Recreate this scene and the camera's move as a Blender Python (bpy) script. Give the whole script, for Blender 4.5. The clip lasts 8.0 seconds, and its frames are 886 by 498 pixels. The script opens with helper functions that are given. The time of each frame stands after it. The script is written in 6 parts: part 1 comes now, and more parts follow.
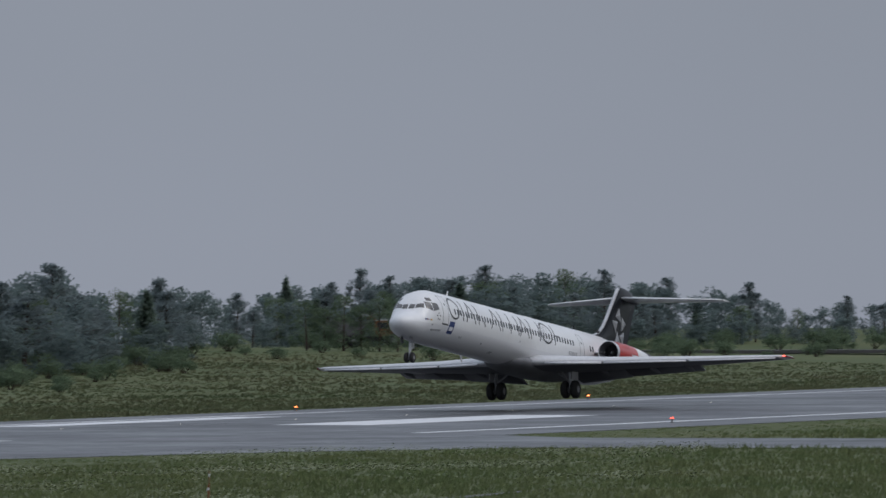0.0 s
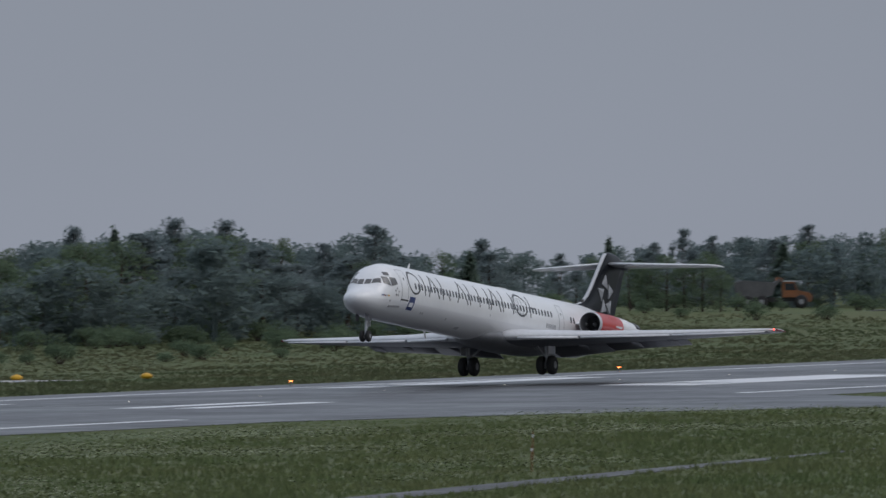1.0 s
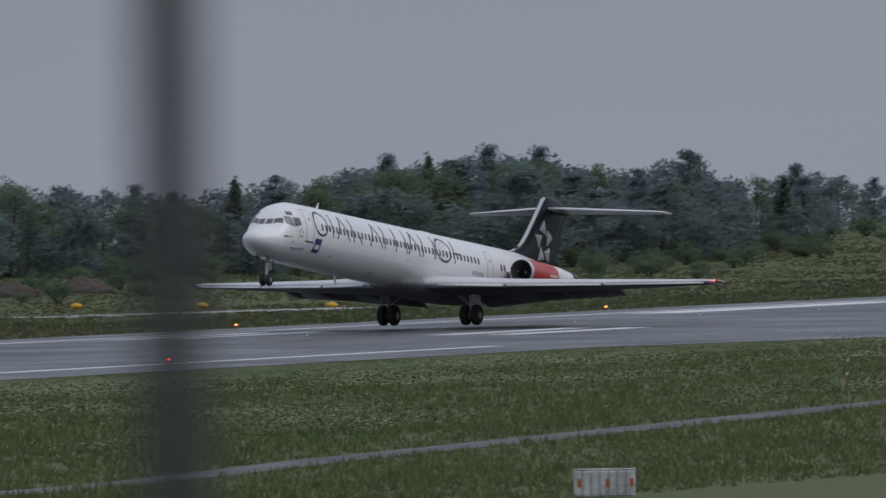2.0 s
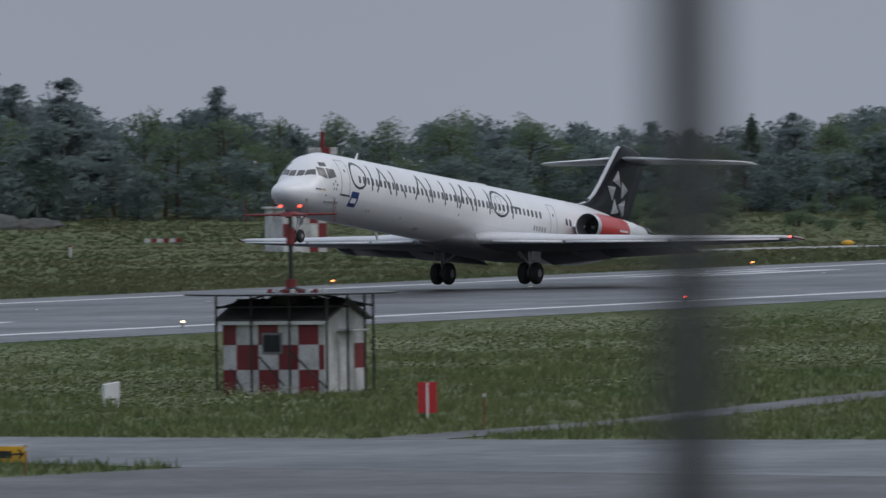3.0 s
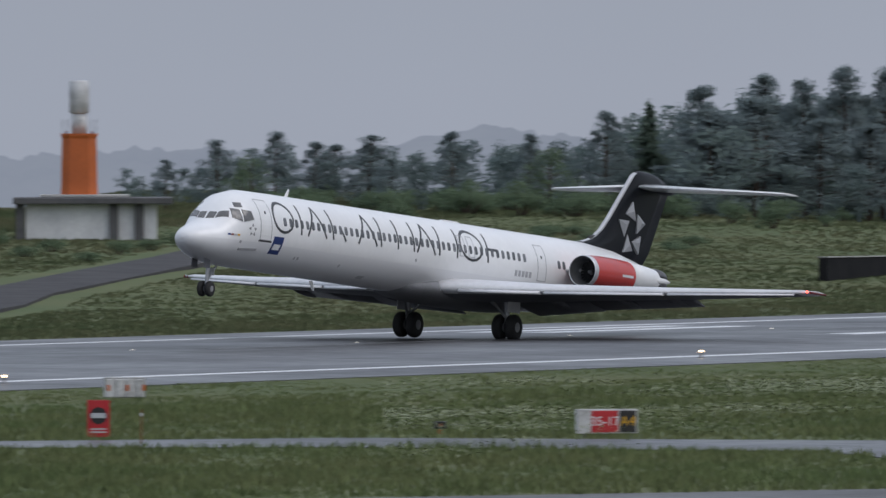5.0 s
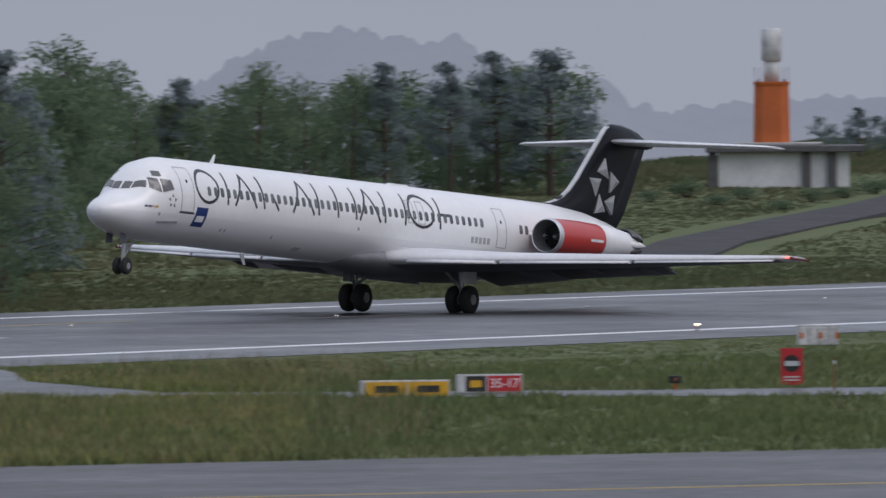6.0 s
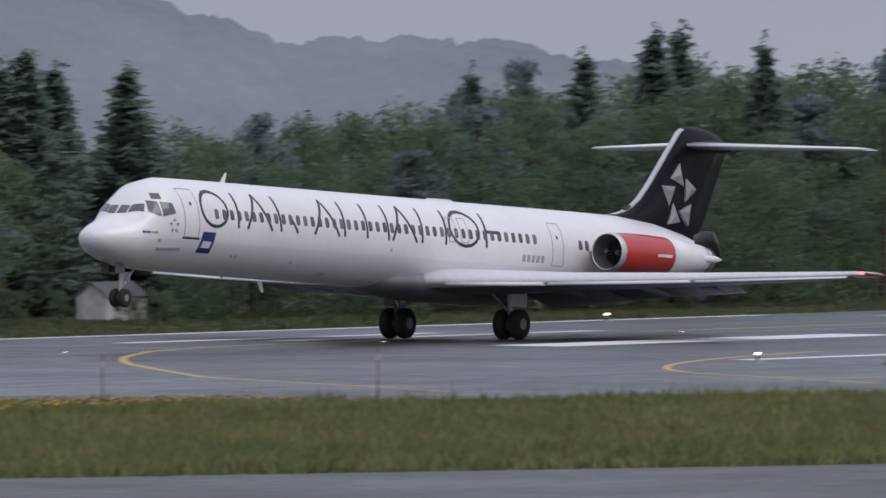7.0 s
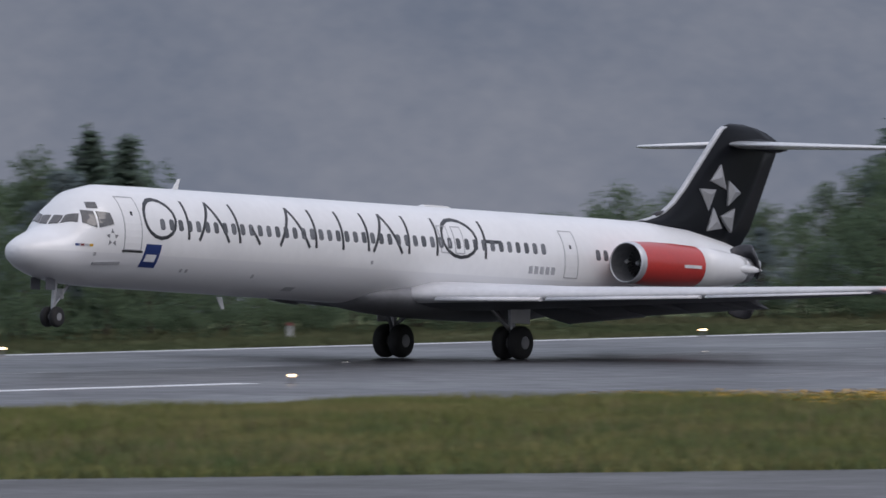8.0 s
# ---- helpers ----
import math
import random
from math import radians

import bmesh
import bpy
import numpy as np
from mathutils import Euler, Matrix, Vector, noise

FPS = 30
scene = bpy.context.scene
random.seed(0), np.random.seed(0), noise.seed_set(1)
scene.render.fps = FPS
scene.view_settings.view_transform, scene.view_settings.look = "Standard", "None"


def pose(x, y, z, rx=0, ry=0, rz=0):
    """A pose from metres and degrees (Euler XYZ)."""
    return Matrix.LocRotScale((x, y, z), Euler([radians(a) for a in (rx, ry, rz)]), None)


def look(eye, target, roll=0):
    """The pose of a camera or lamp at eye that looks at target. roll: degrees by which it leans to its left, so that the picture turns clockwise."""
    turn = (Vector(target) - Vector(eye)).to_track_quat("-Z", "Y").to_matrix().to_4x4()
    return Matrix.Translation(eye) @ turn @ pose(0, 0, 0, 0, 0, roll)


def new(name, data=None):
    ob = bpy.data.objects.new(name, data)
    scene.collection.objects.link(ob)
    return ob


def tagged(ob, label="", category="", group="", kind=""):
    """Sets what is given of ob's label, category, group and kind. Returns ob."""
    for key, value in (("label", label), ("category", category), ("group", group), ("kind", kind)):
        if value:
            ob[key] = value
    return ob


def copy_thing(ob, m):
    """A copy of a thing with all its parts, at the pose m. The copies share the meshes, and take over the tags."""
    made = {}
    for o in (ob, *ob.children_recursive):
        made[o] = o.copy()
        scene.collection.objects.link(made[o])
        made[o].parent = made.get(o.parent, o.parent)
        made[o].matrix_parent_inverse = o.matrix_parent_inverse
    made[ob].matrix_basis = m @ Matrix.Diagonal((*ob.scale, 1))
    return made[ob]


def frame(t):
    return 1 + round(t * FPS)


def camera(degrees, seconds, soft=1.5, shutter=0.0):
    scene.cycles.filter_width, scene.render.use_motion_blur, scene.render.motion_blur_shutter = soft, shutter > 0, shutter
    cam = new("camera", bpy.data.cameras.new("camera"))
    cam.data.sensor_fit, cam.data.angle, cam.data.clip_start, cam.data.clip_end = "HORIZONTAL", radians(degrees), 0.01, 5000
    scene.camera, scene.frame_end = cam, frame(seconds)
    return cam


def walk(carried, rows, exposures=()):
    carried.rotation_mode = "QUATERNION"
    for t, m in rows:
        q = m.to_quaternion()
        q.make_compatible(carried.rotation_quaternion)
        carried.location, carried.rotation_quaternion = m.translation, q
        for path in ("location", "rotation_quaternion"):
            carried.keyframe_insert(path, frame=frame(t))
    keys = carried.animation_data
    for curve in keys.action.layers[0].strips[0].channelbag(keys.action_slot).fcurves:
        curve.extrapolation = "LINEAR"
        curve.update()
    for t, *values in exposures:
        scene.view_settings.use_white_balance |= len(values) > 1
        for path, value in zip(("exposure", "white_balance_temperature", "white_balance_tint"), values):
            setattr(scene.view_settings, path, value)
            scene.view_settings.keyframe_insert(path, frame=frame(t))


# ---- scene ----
from mathutils import geometry

EYE = (0.0, 0.0, 11.481)
RUNWAY_Y = 312.05
# seconds, heading from +Y towards +X, tilt, roll (degrees)
CAM_ROWS = [(0.0, 70.488, -0.062, -0.40), (0.5, 69.923, -0.150, -0.59), (1.0, 69.239, -0.204, -0.61), (1.2,
    68.930, -0.237, -0.75), (2.3, 67.534, -0.508, -0.86), (2.5, 67.094, -0.507, -0.75), (3.0, 66.021, -0.687,
    -0.76), (3.5, 65.225, -0.567, -0.46), (4.0, 64.299, -0.333, -0.63), (4.5, 63.022, -0.499, -0.59), (4.7,
    62.514, -0.586, -0.29), (5.8, 59.580, -0.741, -0.31), (6.0, 59.053, -0.831, -0.32), (6.3, 58.164, -0.737,
    -0.49), (6.5, 57.429, -0.694, -0.48), (7.0, 55.602, -0.828, -0.18), (7.3, 54.731, -0.894, -0.21), (7.5,
    54.036, -0.931, -0.19), (7.6, 53.585, -0.922, -0.27), (7.8, 52.722, -0.871, -0.21), (8.0, 51.823, -0.864,
    -0.01)]


def aim(yaw, tilt, roll):
    a, b = radians(yaw), radians(tilt)
    d = Vector((math.sin(a) * math.cos(b), math.cos(a) * math.cos(b), math.sin(b)))
    return look(EYE, Vector(EYE) + d * 100, roll)


cam = camera(3.4238, 8.0, soft=1.45, shutter=0.2)
cam.data.dof.use_dof = True
cam.data.dof.focus_distance = 680
cam.data.dof.aperture_fstop = 8.5
walk(cam, [(t, aim(y, p, r)) for t, y, p, r in CAM_ROWS],
     exposures=[(0.0, -0.05, 6450, 12), (1.2, -0.10, 6450, 12), (2.5, -0.14, 6450, 12), (3.0, 0.02, 6450, 12), (3.5, 0.22, 6450, 12), (4.5, 0.30, 6450, 12),
                (6.0, 0.26, 6500, 16), (7.0, 0.30, 6550, 18), (8.0, 0.23, 6550, 17)])

# ---- light: a wet grey overcast day ----
world = bpy.data.worlds.new("overcast")
scene.world = world
world.use_nodes = True
wn, wl = world.node_tree.nodes, world.node_tree.links
wn.clear()
out = wn.new("ShaderNodeOutputWorld")
sky = wn.new("ShaderNodeTexSky")
sky.sky_type, sky.sun_disc = "NISHITA", False
sky.sun_elevation, sky.sun_rotation = radians(48), radians(200)
sky.air_density, sky.dust_density = 1.5, 4.0
bsky = wn.new("ShaderNodeBackground")
bsky.inputs["Strength"].default_value = 0.03
wl.new(sky.outputs[0], bsky.inputs[0])
tc = wn.new("ShaderNodeTexCoord")
sep = wn.new("ShaderNodeSeparateXYZ")
wl.new(tc.outputs["Generated"], sep.inputs[0])
ramp = wn.new("ShaderNodeValToRGB")
ramp.color_ramp.elements[0].position, ramp.color_ramp.elements[0].color = 0.0, (0.285, 0.318, 0.380, 1)
ramp.color_ramp.elements[1].position, ramp.color_ramp.elements[1].color = 0.9, (0.60, 0.66, 0.76, 1)
e = ramp.color_ramp.elements.new(0.015)
e.color = (0.262, 0.296, 0.356, 1)
e = ramp.color_ramp.elements.new(0.18)
e.color = (0.36, 0.41, 0.49, 1)
cloud = wn.new("ShaderNodeTexNoise")
cloud.inputs["Scale"].default_value, cloud.inputs["Detail"].default_value = 9.0, 5.0
wl.new(tc.outputs["Generated"], cloud.inputs["Vector"])
wl.new(sep.outputs["Z"], ramp.inputs[0])
cr = wn.new("ShaderNodeMapRange")
cr.inputs["To Min"].default_value, cr.inputs["To Max"].default_value = 0.88, 1.12
wl.new(cloud.outputs["Fac"], cr.inputs["Value"])
mul = wn.new("ShaderNodeVectorMath")
mul.operation = "SCALE"
wl.new(ramp.outputs[0], mul.inputs[0])
wl.new(cr.outputs[0], mul.inputs["Scale"])
bcl = wn.new("ShaderNodeBackground")
wl.new(mul.outputs[0], bcl.inputs[0])
bcl.inputs["Strength"].default_value = 0.92
add = wn.new("ShaderNodeAddShader")
wl.new(bsky.outputs[0], add.inputs[0])
wl.new(bcl.outputs[0], add.inputs[1])
wl.new(add.outputs[0], out.inputs[0])

sun = new("sun", bpy.data.lights.new("sun", "SUN"))
sun.data.energy, sun.data.angle, sun.data.color = 0.5, radians(30), (1.0, 0.97, 0.93)
sun.rotation_euler = (radians(40), 0, radians(25))


# ---- materials ----
def mat(name, color, rough=0.6, metal=0.0, var=0.0, scale=5.0, color2=None, bump=0.0, bscale=40.0, island=0.0,
        objvar=0.0, emit=None, spec=0.5, coat=0.0, rough_var=0.0, rubber=None, through_leaf=0.0, mass=None, below=None, lace=None):
    m = bpy.data.materials.new(name)
    m.use_nodes = True
    n, l = m.node_tree.nodes, m.node_tree.links
    b = n["Principled BSDF"]
    b.inputs["Base Color"].default_value = (*color, 1)
    b.inputs["Roughness"].default_value = rough
    b.inputs["Metallic"].default_value = metal
    b.inputs["Specular IOR Level"].default_value = spec
    b.inputs["Coat Weight"].default_value = coat
    tcn = n.new("ShaderNodeTexCoord")
    if color2 or var:
        c2 = color2 or tuple(c * (1 - var) for c in color)
        n1, n2 = n.new("ShaderNodeTexNoise"), n.new("ShaderNodeTexNoise")
        n1.inputs["Scale"].default_value, n1.inputs["Detail"].default_value = scale, 6
        n2.inputs["Scale"].default_value, n2.inputs["Detail"].default_value = scale * 9, 4
        for k in (n1, n2):
            l.new(tcn.outputs["Object"], k.inputs["Vector"])
        av = n.new("ShaderNodeMath")
        av.operation = "MULTIPLY_ADD"
        av.inputs[1].default_value = 0.35
        sc = n.new("ShaderNodeMath")
        sc.operation = "MULTIPLY"
        sc.inputs[1].default_value = 0.65
        l.new(n1.outputs["Fac"], sc.inputs[0])
        l.new(n2.outputs["Fac"], av.inputs[0])
        l.new(sc.outputs[0], av.inputs[2])
        mr = n.new("ShaderNodeMapRange")
        mr.inputs["From Min"].default_value, mr.inputs["From Max"].default_value = 0.36, 0.64
        l.new(av.outputs[0], mr.inputs["Value"])
        mx = n.new("ShaderNodeMix")
        mx.data_type = "RGBA"
        mx.inputs["A"].default_value, mx.inputs["B"].default_value = (*color, 1), (*c2, 1)
        l.new(mr.outputs[0], mx.inputs["Factor"])
        last = mx.outputs["Result"]
        if island or objvar:
            src = n.new("ShaderNodeNewGeometry").outputs["Random Per Island"] if island else n.new("ShaderNodeObjectInfo").outputs["Random"]
            k = island or objvar
            m2 = n.new("ShaderNodeMapRange")
            m2.inputs["To Min"].default_value, m2.inputs["To Max"].default_value = 1 - k, 1 + k
            l.new(src, m2.inputs["Value"])
            vm = n.new("ShaderNodeVectorMath")
            vm.operation = "SCALE"
            l.new(last, vm.inputs[0])
            l.new(m2.outputs[0], vm.inputs["Scale"])
            last = vm.outputs[0]
        if rubber:
            # long dark tyre marks, densest about the middle of the runway
            mp, rn, gy_, gd, gm, rf = (n.new("ShaderNode" + k) for k in ("Mapping", "TexNoise", "SeparateXYZ", "Math", "MapRange", "Math"))
            mp.inputs["Scale"].default_value = (0.004, 0.55, 1)
            l.new(tcn.outputs["Object"], mp.inputs[0])
            l.new(mp.outputs[0], rn.inputs["Vector"])
            rn.inputs["Scale"].default_value, rn.inputs["Detail"].default_value = 1.0, 5
            l.new(tcn.outputs["Object"], gy_.inputs[0])
            gd.operation, gd.inputs[1].default_value = "SUBTRACT", rubber
            l.new(gy_.outputs["Y"], gd.inputs[0])
            ga = n.new("ShaderNodeMath")
            ga.operation = "ABSOLUTE"
            l.new(gd.outputs[0], ga.inputs[0])
            gm.inputs["From Min"].default_value, gm.inputs["From Max"].default_value = 2.0, 15.0
            gm.inputs["To Min"].default_value, gm.inputs["To Max"].default_value = 1.5, 0.35
            l.new(ga.outputs[0], gm.inputs["Value"])
            rf.operation = "MULTIPLY"
            l.new(rn.outputs["Fac"], rf.inputs[0])
            l.new(gm.outputs[0], rf.inputs[1])
            rx = n.new("ShaderNodeMapRange")
            rx.inputs["From Min"].default_value, rx.inputs["From Max"].default_value = 0.25, 0.85
            rx.inputs["To Min"].default_value, rx.inputs["To Max"].default_value = 1.15, 0.42
            l.new(rf.outputs[0], rx.inputs["Value"])
            rv = n.new("ShaderNodeVectorMath")
            rv.operation = "SCALE"
            l.new(last, rv.inputs[0])
            l.new(rx.outputs[0], rv.inputs["Scale"])
            last = rv.outputs[0]
        if below:
            # greyer below a straight line along the hull: crease shading in the colour
            zx, st, bx = n.new("ShaderNodeSeparateXYZ"), n.new("ShaderNodeMapRange"), n.new("ShaderNodeMix")
            l.new(tcn.outputs["Object"], zx.inputs[0])
            st.inputs["From Min"].default_value, st.inputs["From Max"].default_value = below[0] - 0.02, below[0] + 0.02
            l.new(zx.outputs["Z"], st.inputs["Value"])
            bx.data_type = "RGBA"
            bx.inputs["A"].default_value = (*below[1], 1)
            l.new(st.outputs[0], bx.inputs["Factor"])
            l.new(last, bx.inputs["B"])
            last = bx.outputs["Result"]
        l.new(last, b.inputs["Base Color"])
        if rough_var:
            m3 = n.new("ShaderNodeMapRange")
            m3.inputs["To Min"].default_value, m3.inputs["To Max"].default_value = max(0.03, rough - rough_var), rough + rough_var
            l.new(mr.outputs[0], m3.inputs["Value"])
            l.new(m3.outputs[0], b.inputs["Roughness"])
    if bump:
        nb = n.new("ShaderNodeTexNoise")
        nb.inputs["Scale"].default_value, nb.inputs["Detail"].default_value = bscale, 4
        l.new(tcn.outputs["Object"], nb.inputs["Vector"])
        bp = n.new("ShaderNodeBump")
        bp.inputs["Strength"].default_value, bp.inputs["Distance"].default_value = bump, 0.02
        l.new(nb.outputs["Fac"], bp.inputs["Height"])
        l.new(bp.outputs[0], b.inputs["Normal"])
    if mass:
        # small leaves and blades shade as the rounded mass that they belong to: (outward, upward, own normal)
        k, up, own = mass
        sp, ng = n.new("ShaderNodeVectorMath"), n.new("ShaderNodeNewGeometry")
        sp.operation, sp.inputs[1].default_value, sp.inputs[2].default_value = "MULTIPLY_ADD", (k, k, 0.03 if k else 0), (0, 0, up)
        l.new(tcn.outputs["Object"], sp.inputs[0])
        tw = n.new("ShaderNodeVectorTransform")
        tw.vector_type, tw.convert_from, tw.convert_to = "NORMAL", "OBJECT", "WORLD"
        l.new(sp.outputs[0], tw.inputs[0])
        ow = n.new("ShaderNodeVectorMath")
        ow.operation, ow.inputs[1].default_value = "MULTIPLY_ADD", (own, own, own)
        l.new(ng.outputs["Normal"], ow.inputs[0])
        l.new(tw.outputs[0], ow.inputs[2])
        nn = n.new("ShaderNodeVectorMath")
        nn.operation = "NORMALIZE"
        l.new(ow.outputs[0], nn.inputs[0])
        l.new(nn.outputs[0], b.inputs["Normal"])
    if through_leaf:
        # light that a thin leaf lets through, beside what it throws back
        tr, ms, om = n.new("ShaderNodeBsdfTranslucent"), n.new("ShaderNodeAddShader"), n["Material Output"]
        tk = n.new("ShaderNodeVectorMath")
        tk.operation, tk.inputs["Scale"].default_value = "SCALE", through_leaf
        l.new(last, tk.inputs[0])
        l.new(tk.outputs[0], tr.inputs["Color"])
        l.new(b.outputs[0], ms.inputs[0])
        l.new(tr.outputs[0], ms.inputs[1])
        l.new(ms.outputs[0], om.inputs["Surface"])
    if lace:
        # sprays of needles and leaves are full of small gaps
        ln, lt, lm, tp, om = (n.new("ShaderNode" + k) for k in ("TexNoise", "Math", "MixShader", "BsdfTransparent", "OutputMaterial"))
        ln.inputs["Scale"].default_value, ln.inputs["Detail"].default_value = lace[0], 2
        l.new(tcn.outputs["Object"], ln.inputs["Vector"])
        lt.operation, lt.inputs[1].default_value = "GREATER_THAN", lace[1]
        l.new(ln.outputs["Fac"], lt.inputs[0])
        src = ms.outputs[0] if through_leaf else b.outputs[0]
        l.new(lt.outputs[0], lm.inputs[0])
        l.new(tp.outputs[0], lm.inputs[1])
        l.new(src, lm.inputs[2])
        n.remove(n["Material Output"])
        l.new(lm.outputs[0], om.inputs["Surface"])
    if emit:
        b.inputs["Emission Color"].default_value = (*emit[:3], 1)
        b.inputs["Emission Strength"].default_value = emit[3]
    return m


M_GRASS = mat("meadow", (0.084, 0.112, 0.052), 0.9, color2=(0.116, 0.126, 0.062), scale=0.05, bump=0.3, bscale=3, spec=0.1)
M_BLADE = mat("grass_blades", (0.092, 0.128, 0.054), 0.8, color2=(0.130, 0.146, 0.068), scale=0.06, island=0.12, spec=0.0, through_leaf=0.5, mass=(0, 1.0, 0.25))
M_DRY = mat("dry_grass_blades", (0.122, 0.150, 0.052), 0.8, color2=(0.215, 0.194, 0.086), scale=0.12, island=0.2, spec=0.0, through_leaf=0.45, mass=(0, 1.0, 0.35))
M_BANK = mat("bank_grass_blades", (0.073, 0.099, 0.050), 0.85, color2=(0.117, 0.115, 0.066), scale=0.03, island=0.10, spec=0.0, through_leaf=0.35, mass=(0, 1.0, 0.3))
M_STRAW = mat("ripe_stalks", (0.15, 0.14, 0.075), 0.8, color2=(0.21, 0.18, 0.10), scale=0.3, island=0.25, spec=0.0, through_leaf=0.2, mass=(0, 1.0, 0.35))
M_DULL = mat("dirty_orange_paint", (0.26, 0.085, 0.022), 0.6, color2=(0.12, 0.06, 0.03), scale=0.8)
M_UMBEL = mat("flower_umbels", (0.25, 0.28, 0.18), 0.8, var=0.2, scale=2, island=0.2, spec=0.2)
M_ASPH = mat("wet_asphalt", (0.050, 0.051, 0.055), 0.42, color2=(0.034, 0.035, 0.038), scale=0.08, bump=0.25, bscale=6, rough_var=0.10)
M_RUNWAY = mat("wet_runway_asphalt", (0.052, 0.052, 0.056), 0.42, color2=(0.036, 0.036, 0.040), scale=0.08, bump=0.25, bscale=6, rough_var=0.10, rubber=309.8)
M_SHOULDER = mat("old_asphalt", (0.062, 0.060, 0.060), 0.55, color2=(0.043, 0.042, 0.042), scale=0.12, bump=0.3, bscale=6, rough_var=0.10)
M_PAINTW = mat("runway_paint", (0.74, 0.75, 0.76), 0.5, color2=(0.56, 0.57, 0.59), scale=0.6, bump=0.2)
M_PAINTY = mat("yellow_paint", (0.55, 0.36, 0.05), 0.5, var=0.25, scale=0.8)
M_WHITE = mat("white_aircraft_paint", (0.76, 0.77, 0.78), 0.30, color2=(0.69, 0.70, 0.71), scale=0.35, coat=0.3)
M_SKIN = mat("aircraft_paint_with_crease_shade", (0.76, 0.77, 0.78), 0.30, color2=(0.69, 0.70, 0.71), scale=0.35, coat=0.3, below=(2.84, (0.66, 0.67, 0.69)))
M_BELLY = mat("grey_aircraft_paint", (0.62, 0.63, 0.65), 0.35, color2=(0.50, 0.51, 0.53), scale=0.5)
M_METAL = mat("bare_aluminium", (0.60, 0.61, 0.63), 0.42, 0.6, var=0.15, scale=1.5)
M_BLACK = mat("black_tail_paint", (0.006, 0.007, 0.010), 0.30, var=0.25, scale=0.8, spec=0.16)
M_TITLE = mat("title_paint", (0.02, 0.021, 0.026), 0.35, var=0.2)
M_BLUE = mat("blue_paint", (0.012, 0.035, 0.16), 0.35, var=0.15)
M_RED = mat("red_cowl_paint", (0.50, 0.030, 0.022), 0.3, var=0.15, scale=0.8, coat=0.3)
M_SILVER = mat("silver_paint", (0.50, 0.52, 0.55), 0.35, var=0.25, scale=1.5)
M_DART = mat("brushed_silver_paint", (0.42, 0.43, 0.45), 0.4, 0.4, var=0.2, scale=1.5)
M_KEELSHADE = mat("shade_dark_keel_paint", (0.20, 0.205, 0.22), 0.5, color2=(0.14, 0.145, 0.155), scale=0.7)
M_WORN = mat("worn_runway_paint", (0.26, 0.26, 0.27), 0.5, color2=(0.12, 0.12, 0.125), scale=0.4, bump=0.2)
M_WALLDARK = mat("wet_dark_stone", (0.012, 0.012, 0.014), 0.8, color2=(0.020, 0.020, 0.022), scale=0.5, bump=0.5, bscale=3, spec=0.05)
M_GLASS = mat("dark_cabin_glass", (0.022, 0.025, 0.030), 0.10, var=0.3)
M_BLIND = mat("dull_cabin_window", (0.125, 0.130, 0.142), 0.25, var=0.3, scale=2, objvar=0.35)
M_HUB = mat("painted_wheel_hub", (0.26, 0.265, 0.28), 0.5, var=0.3, scale=4)
M_HUBGREY = mat("mid_grey_paint", (0.22, 0.225, 0.24), 0.45, var=0.2)
M_COCKPIT = mat("cockpit_glass", (0.13, 0.128, 0.128), 0.10, var=0.3, spec=0.6)
# grey paint taken darker so that it holds the shade under the wing
M_SHADEGREY = mat("shade_dark_grey_paint", (0.13, 0.135, 0.15), 0.55, color2=(0.09, 0.095, 0.11), scale=0.8)
M_DARK = mat("dark_cavity", (0.02, 0.02, 0.022), 0.6, var=0.3)
M_TYRE = mat("tyre_rubber", (0.018, 0.018, 0.019), 0.75, var=0.3, bump=0.2)
M_BUCKET = mat("scorched_metal", (0.10, 0.10, 0.11), 0.45, 0.5, var=0.3)
M_STEEL = mat("gear_steel", (0.42, 0.43, 0.45), 0.4, 0.6, var=0.25)
M_SEAM = mat("panel_seam", (0.38, 0.39, 0.41), 0.5, var=0.2)
M_BARK = mat("bark", (0.085, 0.060, 0.045), 0.9, color2=(0.045, 0.035, 0.028), scale=3, bump=0.5)
# pine needles lifted towards pale blue: distance haze put into the base colour
M_HAZYPINE = mat("hazy_pine_needles", (0.094, 0.118, 0.124), 0.7, color2=(0.108, 0.132, 0.130), scale=0.8, island=0.08, spec=0.0, through_leaf=1.0, mass=(0.30, 0.55, 0.45), lace=(7.0, 0.40))
M_SPRUCE = mat("spruce_needles", (0.076, 0.104, 0.086), 0.7, color2=(0.090, 0.118, 0.092), scale=0.8, island=0.10, spec=0.0, through_leaf=1.0, mass=(0.30, 0.55, 0.45), lace=(9.0, 0.49))
M_LEAF = mat("broad_leaves", (0.064, 0.094, 0.060), 0.7, color2=(0.084, 0.110, 0.066), scale=0.6, island=0.10, spec=0.0, through_leaf=0.9, mass=(0.30, 0.55, 0.45), lace=(8.0, 0.47))
# far leaves are paler and bluer than near ones, as haze in the colour
M_HAZYWOODS = mat("hazy_woods_leaves", (0.074, 0.098, 0.100), 0.7, color2=(0.088, 0.112, 0.104), scale=0.06, island=0.08, spec=0.0, through_leaf=1.0, mass=(0, 0.8, 0.8), lace=(5.0, 0.39))
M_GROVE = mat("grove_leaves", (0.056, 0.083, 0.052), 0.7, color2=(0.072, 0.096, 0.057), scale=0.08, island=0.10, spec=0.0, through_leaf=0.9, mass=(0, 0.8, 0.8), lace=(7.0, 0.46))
M_REDP = mat("red_paint", (0.18, 0.014, 0.018), 0.5, var=0.35, scale=1.2, bump=0.1)
